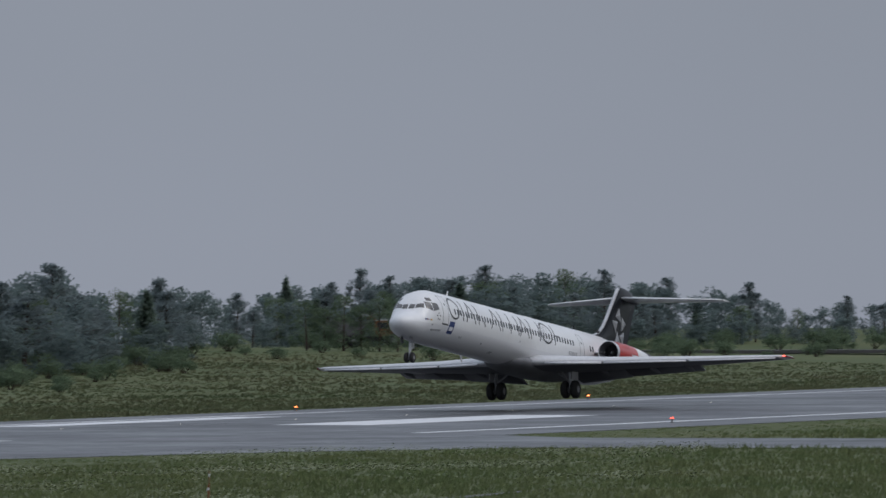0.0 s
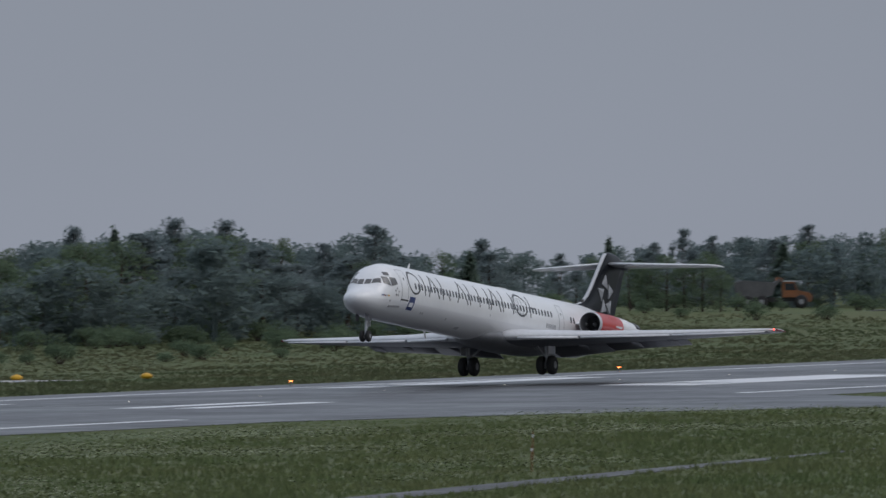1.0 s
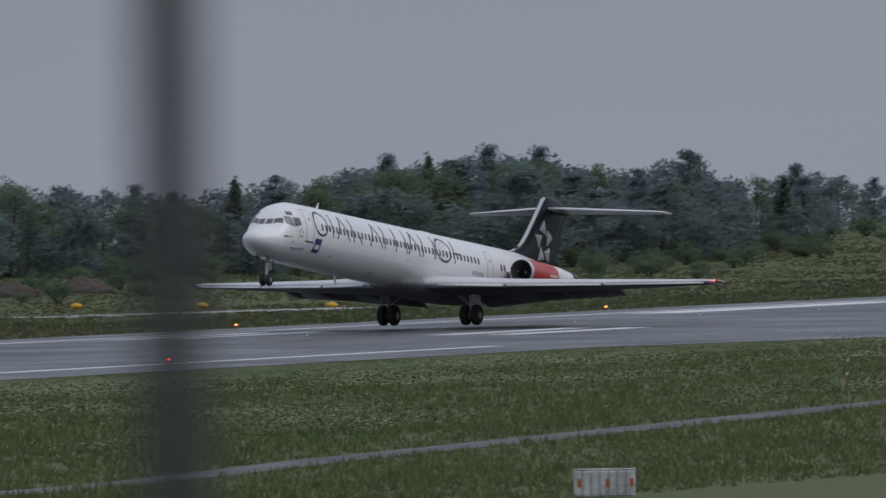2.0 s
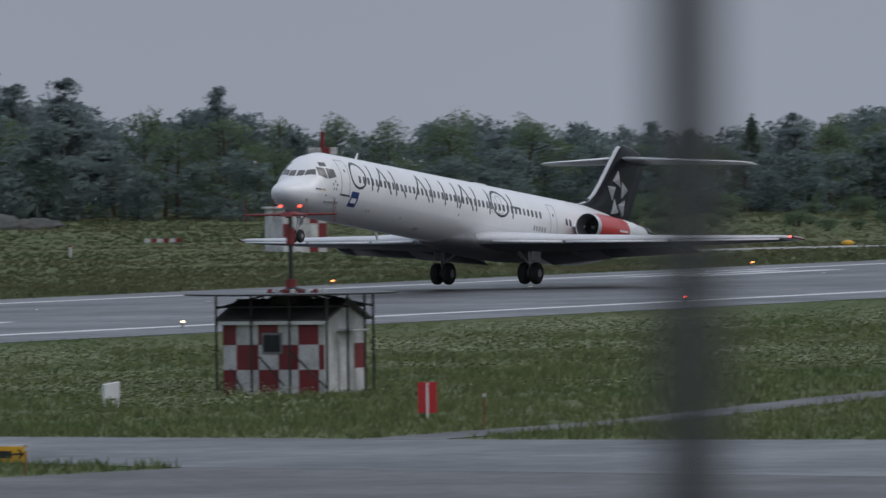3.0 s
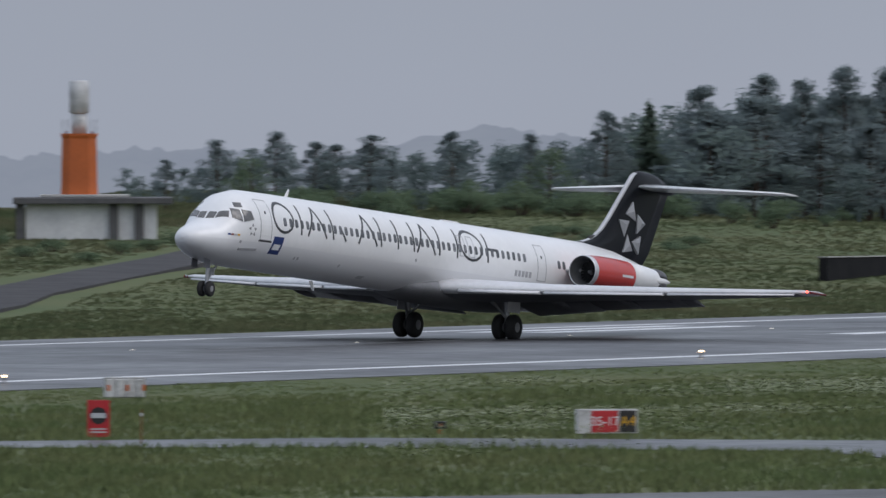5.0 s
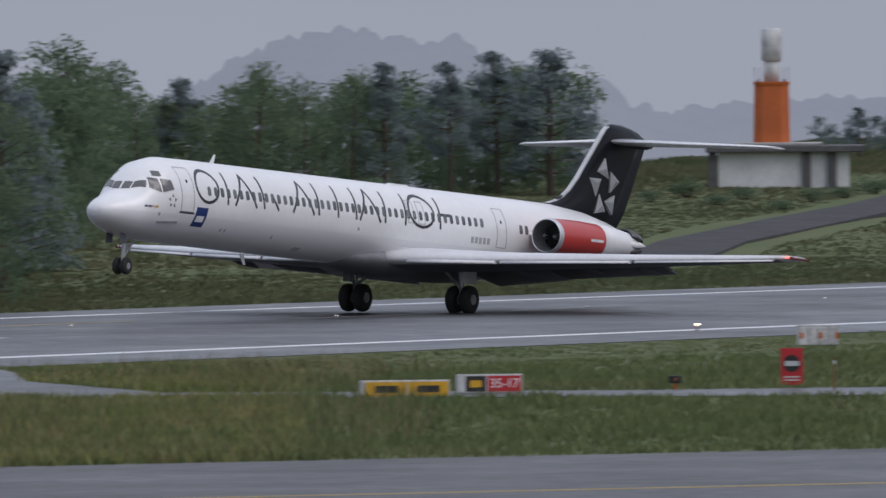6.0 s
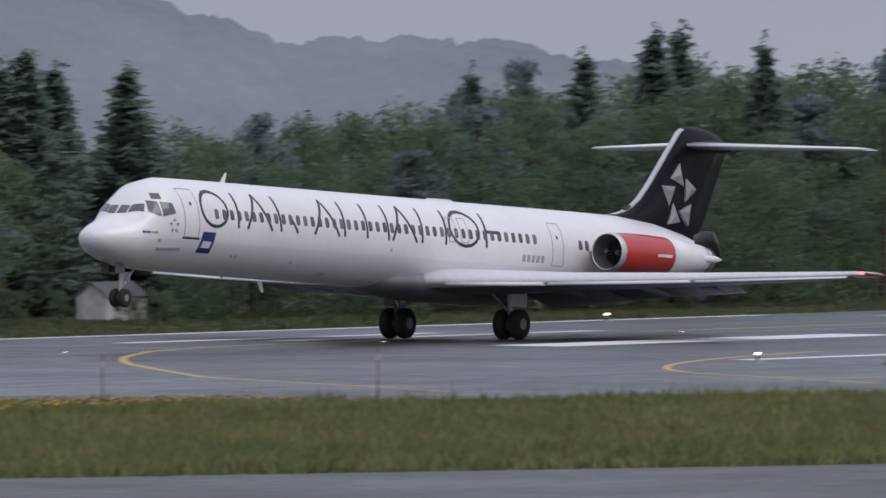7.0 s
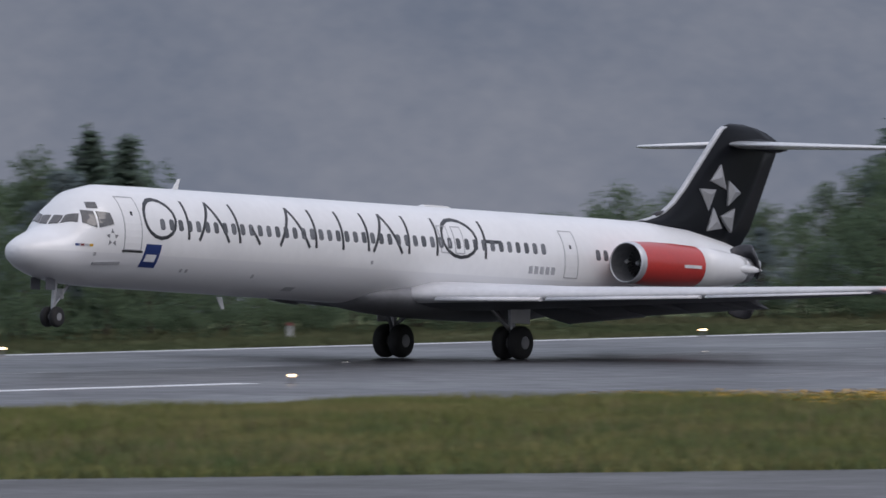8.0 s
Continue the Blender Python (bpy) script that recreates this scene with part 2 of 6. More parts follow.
M_WHITEP = mat("weathered_white_paint", (0.60, 0.61, 0.62), 0.6, color2=(0.30, 0.30, 0.30), scale=1.3, bump=0.15)
M_ORANGE = mat("orange_paint", (0.50, 0.115, 0.022), 0.5, var=0.25, scale=0.5)
M_YELLOW = mat("yellow_sign_face", (0.62, 0.34, 0.012), 0.45, var=0.15, scale=1.5)
M_SIGNBLACK = mat("black_sign_face", (0.015, 0.015, 0.016), 0.4, var=0.2)
M_SIGNRED = mat("red_sign_face", (0.45, 0.018, 0.025), 0.4, var=0.15, scale=1.5)
M_POST = mat("dark_painted_steel", (0.045, 0.046, 0.05), 0.6, var=0.3, scale=6)
M_GALV = mat("galvanised_steel", (0.22, 0.225, 0.235), 0.5, 0.4, var=0.3, scale=6)
M_ROOF = mat("dark_roofing", (0.10, 0.10, 0.105), 0.7, var=0.35, scale=1.5, bump=0.2)
M_CONC = mat("pale_concrete", (0.42, 0.42, 0.41), 0.8, color2=(0.30, 0.30, 0.29), scale=0.6, bump=0.2)
M_GRAVEL = mat("dark_gravel", (0.060, 0.060, 0.064), 0.95, color2=(0.085, 0.084, 0.086), scale=0.4, bump=0.6, bscale=3, spec=0.05)
M_RUBBLE = mat("grey_rubble", (0.120, 0.122, 0.120), 0.95, color2=(0.075, 0.080, 0.075), scale=0.8, bump=0.8, bscale=4, spec=0.05)
M_SOIL = mat("dark_soil", (0.055, 0.046, 0.038), 0.95, color2=(0.085, 0.075, 0.06), scale=0.25, bump=0.8, bscale=2)


def glow(name, c, s):
    return mat(name, c, 0.3, emit=(*c, s))


M_LRED, M_LORANGE, M_LWHITE = glow("red_lamp", (1.0, 0.06, 0.03), 6), glow("orange_lamp", (1.0, 0.25, 0.06), 6), glow("warm_lamp", (1.0, 0.74, 0.44), 5)
M_LDIM = glow("faint_lamp", (1.0, 0.92, 0.80), 1.2)


# ---- small building kit ----
def part(name, bm, material, parent=None, label="", smooth=False, m=None):
    me = bpy.data.meshes.new(name)
    bm.to_mesh(me)
    bm.free()
    me.materials.append(material)
    if smooth:
        me.polygons.foreach_set("use_smooth", [True] * len(me.polygons))
    ob = new(name, me)
    if parent:
        ob.parent = parent
    if m is not None:
        ob.matrix_basis = m
    if label:
        tagged(ob, label)
    return ob


def pydata(name, verts, faces, material, parent=None, smooth=False):
    me = bpy.data.meshes.new(name)
    me.from_pydata(verts, [], faces)
    me.materials.append(material)
    if smooth:
        me.polygons.foreach_set("use_smooth", [True] * len(me.polygons))
    ob = new(name, me)
    ob.parent = parent
    return ob


def share(ob, parent, m):
    o = ob.copy()
    scene.collection.objects.link(o)
    o.parent = parent
    o.matrix_basis = m
    return o


def thing(name, label, category, m=None, group="", kind=""):
    ob = new(name)
    ob.empty_display_size = 0.3
    if m is not None:
        ob.matrix_basis = m
    return tagged(ob, label, category, group, kind)


def box(bm, x0, x1, y0, y1, z0, z1, bevel=0.0):
    r = bmesh.ops.create_cube(bm, size=1, matrix=Matrix.Translation(((x0 + x1) / 2, (y0 + y1) / 2, (z0 + z1) / 2)) @ Matrix.Diagonal((x1 - x0, y1 - y0, z1 - z0, 1)))
    if bevel:
        es = list({e for v in r["verts"] for e in v.link_edges})
        bmesh.ops.bevel(bm, geom=es, offset=bevel, segments=1, affect="EDGES")
    return bm


def rod(bm, a, b, r0, r1=None, seg=8):
    a, b = Vector(a), Vector(b)
    d = b - a
    q = Vector((0, 0, 1)).rotation_difference(d).to_matrix().to_4x4()
    bmesh.ops.create_cone(bm, cap_ends=True, segments=seg, radius1=r0, radius2=r0 if r1 is None else r1, depth=d.length,
                          matrix=Matrix.Translation((a + b) / 2) @ q)
    return bm


def B():
    return bmesh.new()


def rings(secs, close=True, caps=True):
    """A skin over rings of equal length."""
    v, fc, n = [], [], len(secs[0])
    for s in secs:
        v.extend(s)
    for i in range(len(secs) - 1):
        for j in range(n if close else n - 1):
            k = (j + 1) % n
            fc.append((i * n + j, i * n + k, (i + 1) * n + k, (i + 1) * n + j))
    if caps:
        fc.append(tuple(range(n))[::-1])
        fc.append(tuple((len(secs) - 1) * n + j for j in range(n)))
    return v, fc


def lathe(profile, axis="x", seg=28):
    """Rings (a, r) round an axis."""
    secs = []
    for a, r in profile:
        s = []
        for j in range(seg):
            t = 2 * math.pi * j / seg
            c, d = r * math.cos(t), r * math.sin(t)
            s.append({"x": (a, c, d), "y": (c, a, d), "z": (c, d, a)}[axis])
        secs.append(s)
    return secs


def lerp(x, xs, ys):
    return float(np.interp(x, xs, ys))


# ---- the ground ----
def step(a, b, x):
    t = min(1.0, max(0.0, (x - a) / (b - a)))
    return t * t * (3 - 2 * t)


def gz(x, y):
    r = math.hypot(x, y)
    z = 9.7 * (1 - step(18, 115, r))
    far = max(0.0, y - 372)
    az = math.degrees(math.atan2(x, y)) if y > 1 else 180.0
    crest = float(np.interp(az, [48, 57.3, 57.75, 59.6, 60.5, 66, 69, 70, 72.5], [374, 374, 458, 484, 534, 458, 442, 482, 442]))
    z += 0.022 * min(far, 165) - min(95.0, 0.13 * max(0.0, y - crest))
    if 0 < far < 400:
        z += step(0, 60, far) * 0.5 * noise.noise(Vector((x * 0.02, y * 0.02, 0.3)))
    return z


def build_ground():
    azs = sorted(set([round(a, 3) for a in np.arange(48, 74.1, 0.25)] + [float(a) for a in np.arange(0, 360, 6)]))
    rs = [0.0] + list(np.geomspace(6, 320, 46)) + list(np.arange(330, 1500, 9.0)) + list(np.geomspace(1520, 4900, 16))
    v, fc = [(0, 0, gz(0, 0))], []
    n = len(azs)
    for r in rs[1:]:
        for a in azs:
            x, y = r * math.sin(radians(a)), r * math.cos(radians(a))
            v.append((x, y, gz(x, y)))
    for j in range(n):
        fc.append((0, 1 + (j + 1) % n, 1 + j))
    for i in range(len(rs) - 2):
        for j in range(n):
            k = (j + 1) % n
            fc.append((1 + i * n + j, 1 + i * n + k, 1 + (i + 1) * n + k, 1 + (i + 1) * n + j))
    tagged(pydata("ground", v, fc, M_GRASS, smooth=True), "rough green airfield meadow reaching the woods", "ground", kind="structure")


build_ground()


def slab(name, pts, z0, z1, material, label, category):
    """A thin plate over a plan outline."""
    n = len(pts)
    v = [(x, y, z1) for x, y in pts] + [(x, y, z0) for x, y in pts]
    tri = geometry.tessellate_polygon([[Vector((x, y, 0)) for x, y in pts]])
    fc = [tuple(t) for t in tri] + [(i, i + n, (i + 1) % n + n, (i + 1) % n) for i in range(n)]
    ob = pydata(name, v, fc, material)
    bm = bmesh.new()
    bm.from_mesh(ob.data)
    bmesh.ops.recalc_face_normals(bm, faces=bm.faces[:])
    bm.to_mesh(ob.data)
    bm.free()
    return tagged(ob, label, category, kind="structure")


NEAR, FAR = 277.0, 331.0


def crown(y):
    """Height of the cambered runway."""
    return 0.03 + 0.13 * max(0.0, 1 - abs(y - 304.0) / 27.0)


def build_runway():
    v, fc = [], []
    for y in (NEAR, 290.5, 304.0, 317.5, FAR):
        v += [(-900, y, crown(y)), (1900, y, crown(y))]
    for i in range(4):
        fc.append((2 * i, 2 * i + 1, 2 * i + 3, 2 * i + 2))
    v += [(-900, NEAR, -0.1), (1900, NEAR, -0.1), (-900, FAR, -0.1), (1900, FAR, -0.1)]
    fc += [(0, 10, 11, 1), (8, 9, 13, 12)]
    tagged(pydata("runway", v, fc, M_RUNWAY), "wet dark asphalt runway with worn markings", "runway", kind="structure")


build_runway()


def stripe(name, x0, x1, y0, y1, material=M_PAINTW, label="white painted runway marking"):
    a, b = crown(y0), crown(y1)
    v = [(x, y, z + dz) for dz in (0.006, -0.01) for x, y, z in ((x0, y0, a), (x1, y0, a), (x1, y1, b), (x0, y1, b))]
    fc = [(0, 1, 2, 3), (7, 6, 5, 4), (0, 4, 5, 1), (1, 5, 6, 2), (2, 6, 7, 3), (3, 7, 4, 0)]
    return tagged(pydata(name, v, fc, material), label, "runway marking", kind="structure")


stripe("edge_line_near", 434, 712, 284.0, 284.9)
stripe("edge_line_near", 798, 1500, 284.0, 284.9)
stripe("edge_line_near", -500, 366, 295.2, 296.1)
stripe("edge_line_far", 300, 505, 329.6, 330.3)
stripe("edge_line_far", 505, 1500, 323.6, 324.5)
stripe("touchdown_bar", 447, 467.5, 320.0, 321.0)
for x0, x1, y0, y1 in ((826, 868, 297.5, 303.5), (826, 868, 318.0, 322.0)):
    stripe("aiming_mark", x0, x1, y0, y1)
for x0 in (746, 598.5):
    for y0 in (297.0, 300.6, 316.2, 319.6):
        stripe("touchdown_bar", x0, x0 + 20.5, y0, y0 + 1.6)
stripe("touchdown_bar", 446.5, 469.5, 300.6, 303.6)
stripe("touchdown_bar", 452, 473, 316.0, 317.5)
for y0 in (284.6, 287.2, 290.0):
    stripe("touchdown_bar", 385, 402, y0, y0 + 0.4, M_WORN, "thin worn pale runway marking")
for i in range(-8, 32):
    stripe("centre_stripe", i * 50 + 5, i * 50 + 35, 309.6, 310.0, M_WORN, "worn pale centre stripe of the runway")


# ---- the airliner: x forward, y to port, z up; main wheels on the origin ----
PX = [24.72, 24.62, 24.34, 23.82, 23.26, 22.8, 22.1, 21.3, 20.3, 18, 0, -6, -8, -10.5, -13, -15, -16.6, -17.35]
PTOP = [2.76, 2.98, 3.16, 3.37, 3.55, 3.72, 4.42, 4.92, 5.12, 5.14, 5.14, 5.14, 5.14, 5.12, 4.95, 4.66, 4.33, 4.12]
PBOT = [2.74, 2.52, 2.32, 2.12, 1.97, 1.88, 1.80, 1.75, 1.73, 1.72, 1.66, 1.66, 1.72, 1.90, 2.30, 2.78, 3.30, 3.60]
PWID = [0.02, 0.32, 0.58, 0.86, 1.06, 1.19, 1.36, 1.50, 1.60, 1.67, 1.67, 1.67, 1.66, 1.58, 1.36, 1.02, 0.62, 0.38]


def fus(x):
    return lerp(-x, [-a for a in PX], PTOP), lerp(-x, [-a for a in PX], PBOT), lerp(-x, [-a for a in PX], PWID)


def skin(x, z, off=0.0):
    """Half width of the fuselage at (x, z)."""
    t, b, w = fus(x)
    c, h = (t + b) / 2, (t - b) / 2
    k = max(0.0, 1 - abs((z - c) / h) ** 2.1)
    return w * k ** (1 / 2.1) + off


def fuselage_ring(x, n=96):
    t, b, w = fus(x)
    c, h = (t + b) / 2, (t - b) / 2
    s = []
    for j in range(n):
        a = 2 * math.pi * j / n
        ca, sa = math.cos(a), math.sin(a)
        s.append((x, w * math.copysign(abs(ca) ** (2 / 2.1), ca), c + h * math.copysign(abs(sa) ** (2 / 2.1), sa)))
    return s


def on_skin(name, poly, parent, material, side=1, off=0.006, label=""):
    """A thin painted or glazed patch that hugs the fuselage: poly in (x, z), convex, finely cut."""
    bm = B()
    vs = [bm.verts.new((x, 0, z)) for x, z in poly]
    bm.faces.new(vs)
    for _ in range(6):
        es = [e for e in bm.edges if e.calc_length() > 0.22]
        if not es:
            break
        bmesh.ops.subdivide_edges(bm, edges=es, cuts=1, use_grid_fill=True)
    bmesh.ops.triangulate(bm, faces=bm.faces[:])
    for v in bm.verts:
        v.co.y = side * skin(v.co.x, v.co.z, off)
    r = bmesh.ops.extrude_face_region(bm, geom=bm.faces[:])
    for g in r["geom"]:
        if isinstance(g, bmesh.types.BMVert):
            g.co.y -= side * (off + 0.02)
    bmesh.ops.recalc_face_normals(bm, faces=bm.faces[:])
    return part(name, bm, material, parent, label)


def on_top(name, poly, parent, material, side=1, off=0.014):
    """A pane on the sloping upper skin: poly in (x, y)."""
    bm = B()
    bm.faces.new([bm.verts.new((x, y, 0)) for x, y in poly])
    for _ in range(2):
        bmesh.ops.subdivide_edges(bm, edges=bm.edges[:], cuts=1, use_grid_fill=True)
    for v in bm.verts:
        t, b, w = fus(v.co.x)
        v.co.z = (t + b) / 2 + (t - b) / 2 * max(0.0, 1 - (v.co.y / w) ** 2.1) ** (1 / 2.1) + off
        v.co.x += off
        v.co.y *= side
    r = bmesh.ops.extrude_face_region(bm, geom=bm.faces[:])
    for g in r["geom"]:
        if isinstance(g, bmesh.types.BMVert):
            g.co.z -= 0.03
    bmesh.ops.recalc_face_normals(bm, faces=bm.faces[:])
    return part(name, bm, material, parent)


def bar2(a, b, w):
    """A straight bar in (x, z) from a to b of width w."""
    dx, dz = b[0] - a[0], b[1] - a[1]
    l = math.hypot(dx, dz)
    nx, nz = -dz / l * w / 2, dx / l * w / 2
    return [(a[0] + nx, a[1] + nz), (b[0] + nx, b[1] + nz), (b[0] - nx, b[1] - nz), (a[0] - nx, a[1] - nz)]


def polyprism(name, pts, y0, y1, material, parent, label="", axis="y", thin=None):
    """A plate over an outline in (x, z), between y0 and y1."""
    n = len(pts)
    v = [(x, y0, z) for x, z in pts] + [(x, y1, z) for x, z in pts]
    fc = [tuple(range(n)), tuple(range(n, 2 * n))[::-1]] + [(i, i + n, (i + 1) % n + n, (i + 1) % n) for i in range(n)]
    bm = B()
    vs = [bm.verts.new(c) for c in v]
    for q in fc:
        bm.faces.new([vs[i] for i in q])
    bmesh.ops.recalc_face_normals(bm, faces=bm.faces[:])
    return part(name, bm, material, parent, label)


FOIL = [(0, 0), (0.012, 0.022), (0.05, 0.045), (0.15, 0.070), (0.32, 0.080), (0.55, 0.064), (0.8, 0.030), (1.0, 0.004),
        (1.0, -0.004), (0.8, -0.022), (0.55, -0.040), (0.32, -0.048), (0.15, -0.042), (0.05, -0.028), (0.012, -0.014)]


def foil(y, xle, chord, z, thick=1.0, twist=0.0):
    return [(xle - a * chord, y, z + b * chord * thick - a * chord * twist) for a, b in FOIL]


def loft(name, secs, material, parent, label="", smooth=True, caps=True):
    v, fc = rings(secs, caps=caps)
    ob = pydata(name, v, fc, material, parent)
    bm = bmesh.new()
    bm.from_mesh(ob.data)
    bmesh.ops.recalc_face_normals(bm, faces=bm.faces[:])
    bm.to_mesh(ob.data)
    bm.free()
    if smooth:
        ob.data.polygons.foreach_set("use_smooth", [len(p.vertices) == 4 for p in ob.data.polygons])
    if label:
        tagged(ob, label)
    return ob


WING = ((0.6, 4.9, 8.0, 1.98), (2.0, 4.2, 7.3, 2.02), (5.6, 2.4, 5.2, 2.12), (10.5, 0.0, 3.65, 2.34), (15.6, -2.75, 1.9, 2.64), (16.15, -3.35, 1.1, 2.68))


def wing_at(y):
    ys = [w[0] for w in WING]
    return [lerp(y, ys, [w[k] for w in WING]) for k in (1, 2, 3)]


def build_wheel(parent, x, y, z, r, w):
    m = Matrix.Translation((x, y, z))
    prof = [(-w / 2, r * 0.55), (-w / 2, r * 0.80), (-w * 0.36, r * 0.95), (-w * 0.15, r), (w * 0.15, r), (w * 0.36, r * 0.95), (w / 2, r * 0.80), (w / 2, r * 0.55)]
    wheel = loft("wheel", lathe(prof, "y", 28), M_TYRE, parent)
    wheel.matrix_basis = m
    loft("rim", lathe([(-w * 0.54, r * 0.10), (-w * 0.53, r * 0.30), (-w * 0.46, r * 0.50), (w * 0.46, r * 0.50), (w * 0.53, r * 0.30), (w * 0.54, r * 0.10)], "y", 20), M_HUB, wheel)
    return wheel


REVERSERS = []


def build_airliner():
    plane = thing("airliner", "white twin-jet airliner with black T-tail and red engines", "airplane")
    xs = sorted(set(PX + [float(a) for a in np.arange(-17, 20, 1.0)] + [21.7, 22.45, 20.8, 24.2, 24.65]), reverse=True)
    loft("fuselage", [fuselage_ring(x) for x in xs], M_SKIN, plane, "glossy white fuselage skin")
    # belly fairing over the wing box, its grey deepened for the shade there
    secs = []
    for x in np.linspace(6.9, -5.2, 18):
        t = 1 - abs((x - 0.85) / 6.1) ** 2.4
        w, h = 0.5 + 1.28 * max(t, 0) ** 0.6, 0.22 + 0.46 * max(t, 0) ** 0.6
        secs.append([(x, w * math.cos(a), 1.98 + h * math.sin(a)) for a in np.linspace(0, 2 * math.pi, 25)[:-1]])
    loft("belly_fairing", secs, M_KEELSHADE, plane, "grey belly fairing, darkened for underwing shade")
    for s in (1, -1):
        secs = [foil(s * y, xl, c, z, 1.0, 0.01) for y, xl, c, z in WING]
        loft("wing", secs, M_BELLY, plane, "pale grey swept wing")
        # bright leading edge slats
        for y0, y1 in ((2.3, 5.5), (5.7, 10.4), (10.6, 15.5)):
            ss = []
            for y in (y0, (y0 + y1) / 2, y1):
                xl, c, z = wing_at(y)
                k = 0.14 * c
                ss.append([(xl + 0.14 - a * k, s * y, z - 0.05 + b * k * 1.7 - (1 - a) * 0.08) for a, b in FOIL])
            loft("slat", ss, M_BELLY, plane, "pale leading edge slat")
        # thin grey sheet under the wing, made dark to stand for its shade
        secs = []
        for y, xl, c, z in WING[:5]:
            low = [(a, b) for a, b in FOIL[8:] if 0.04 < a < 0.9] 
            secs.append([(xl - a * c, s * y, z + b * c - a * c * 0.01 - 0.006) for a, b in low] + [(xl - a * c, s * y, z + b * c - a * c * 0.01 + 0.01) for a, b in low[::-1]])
        loft("wing_underside", secs, M_SHADEGREY, plane, "grey wing underside, darkened for the shade below", smooth=False)
        # lowered flaps, their grey darkened for the shade beneath
        for y0, y1, droop, deep in ((1.9, 5.58, 14, 0.34), (5.6, 10.3, 13, 0.33)):
            ss = []
            for y in (y0, y1):
                xl, c, z = wing_at(y)
                k = deep * c
                x0 = xl - c * 0.80
                ang = radians(droop)
                ss.append([(x0 - a * k * math.cos(ang) + b * k * math.sin(ang), s * y, z - 0.10 - a * k * math.sin(ang) * 0.9 + b * k) for a, b in FOIL])
            loft("flap", ss, M_SHADEGREY, plane, "flap lowered for landing, shade in its grey")
        for y in (4.2, 7.4, 9.6):
            xl, c, z = wing_at(y)
            loft("flap_fairing", [[(x, s * y + r * math.cos(a), z - 0.16 - d * 0.25 + r * math.sin(a)) for a in np.linspace(0, 2 * math.pi, 11)[:-1]]
                                  for x, r, d in ((xl - c * 0.55, 0.03, 0), (xl - c * 0.68, 0.13, 0.08), (xl - c * 0.88, 0.16, 0.28), (xl - c * 1.05, 0.10, 0.62), (xl - c * 1.1, 0.03, 0.72))], M_SHADEGREY, plane)
        bm = B()
        rod(bm, (-3.05, s * 16.10, 2.67), (-4.45, s * 16.14, 2.66), 0.06, 0.035)
        part("tip_rail", bm, M_REDP, plane, "red wingtip rail")
        bm = B()
        bmesh.ops.create_icosphere(bm, subdivisions=2, radius=0.05, matrix=Matrix.Translation((-2.98, s * 15.98, 2.70)))
        part("tip_light", bm, M_LRED if s > 0 else M_SILVER, plane, "wingtip light")
        # engine on its pylon
        ey, ez = s * 2.90, 3.56
        core = [(-5.92, 0.655), (-5.86, 0.675), (-5.90, 0.695), (-6.02, 0.715), (-6.16, 0.728)]
        lip = loft("engine_intake_lip", [[(x, y + ey, z + ez) for x, y, z in r] for r in lathe(core, "x", 36)], M_METAL, plane, "polished intake lip", caps=False)
        duct = lathe([(-5.92, 0.655), (-6.4, 0.60), (-7.0, 0.56)], "x", 36)
        v, fc = rings([[(x, y + ey, z + ez) for x, y, z in r] for r in duct], caps=False)
        pydata("intake_duct", v, fc, M_GALV, plane, True)
        bm = B()
        for k in range(24):
            a = 2 * math.pi * k / 24
            m = Matrix.Translation((-6.75, ey, ez)) @ Matrix.Rotation(a, 4, "X") @ Matrix.Translation((0, 0, 0.34)) @ Matrix.Rotation(0.7, 4, "Z")
            bmesh.ops.create_cube(bm, size=1, matrix=m @ Matrix.Diagonal((0.02, 0.10, 0.40, 1)))
        part("fan", bm, M_DARK, plane)
        loft("fan_spinner", [[(x, y + ey, z + ez) for x, y, z in r] for r in lathe([(-6.45, 0.01), (-6.55, 0.08), (-6.9, 0.15)], "x", 16)], M_STEEL, plane)
        # near-black disc closes the duct, drawn in place of the shade deep inside
        bm = B()
        bmesh.ops.create_circle(bm, cap_ends=True, segments=32, radius=0.56, matrix=Matrix.Translation((-7.0, ey, ez)) @ Matrix.Rotation(math.pi / 2, 4, "Y"))
        part("intake_shadow", bm, M_DARK, plane)
        loft("engine_cowl", [[(x, y + ey, z + ez) for x, y, z in r] for r in lathe([(-6.16, 0.728), (-7.2, 0.755), (-8.4, 0.75), (-9.60, 0.71)], "x", 40)], M_RED, plane, "red engine cowl", caps=False)
        loft("engine_rear_cowl", [[(x, y + ey, z + ez) for x, y, z in r] for r in lathe([(-9.60, 0.71), (-10.9, 0.65), (-12.1, 0.54), (-12.4, 0.50)], "x", 40)], M_WHITE, plane)
        loft("exhaust_pipe", [[(x, y + ey, z + ez) for x, y, z in r] for r in lathe([(-12.4, 0.47), (-12.9, 0.43)], "x", 28)], M_STEEL, plane)
        loft("engine_pylon", [[(-6.6 - a * 5.6, s * yy, 3.60 + b * 3.2) for a, b in FOIL] for yy in (1.2, 2.35)], M_WHITE, plane)
        polyprism("cowl_name_bar", [(-8.3, 3.47), (-9.3, 3.47), (-9.3, 3.58), (-8.3, 3.58)], s * (2.90 + 0.70), s * (2.90 + 0.752), M_PAINTW, plane, "white name bar on the cowl")
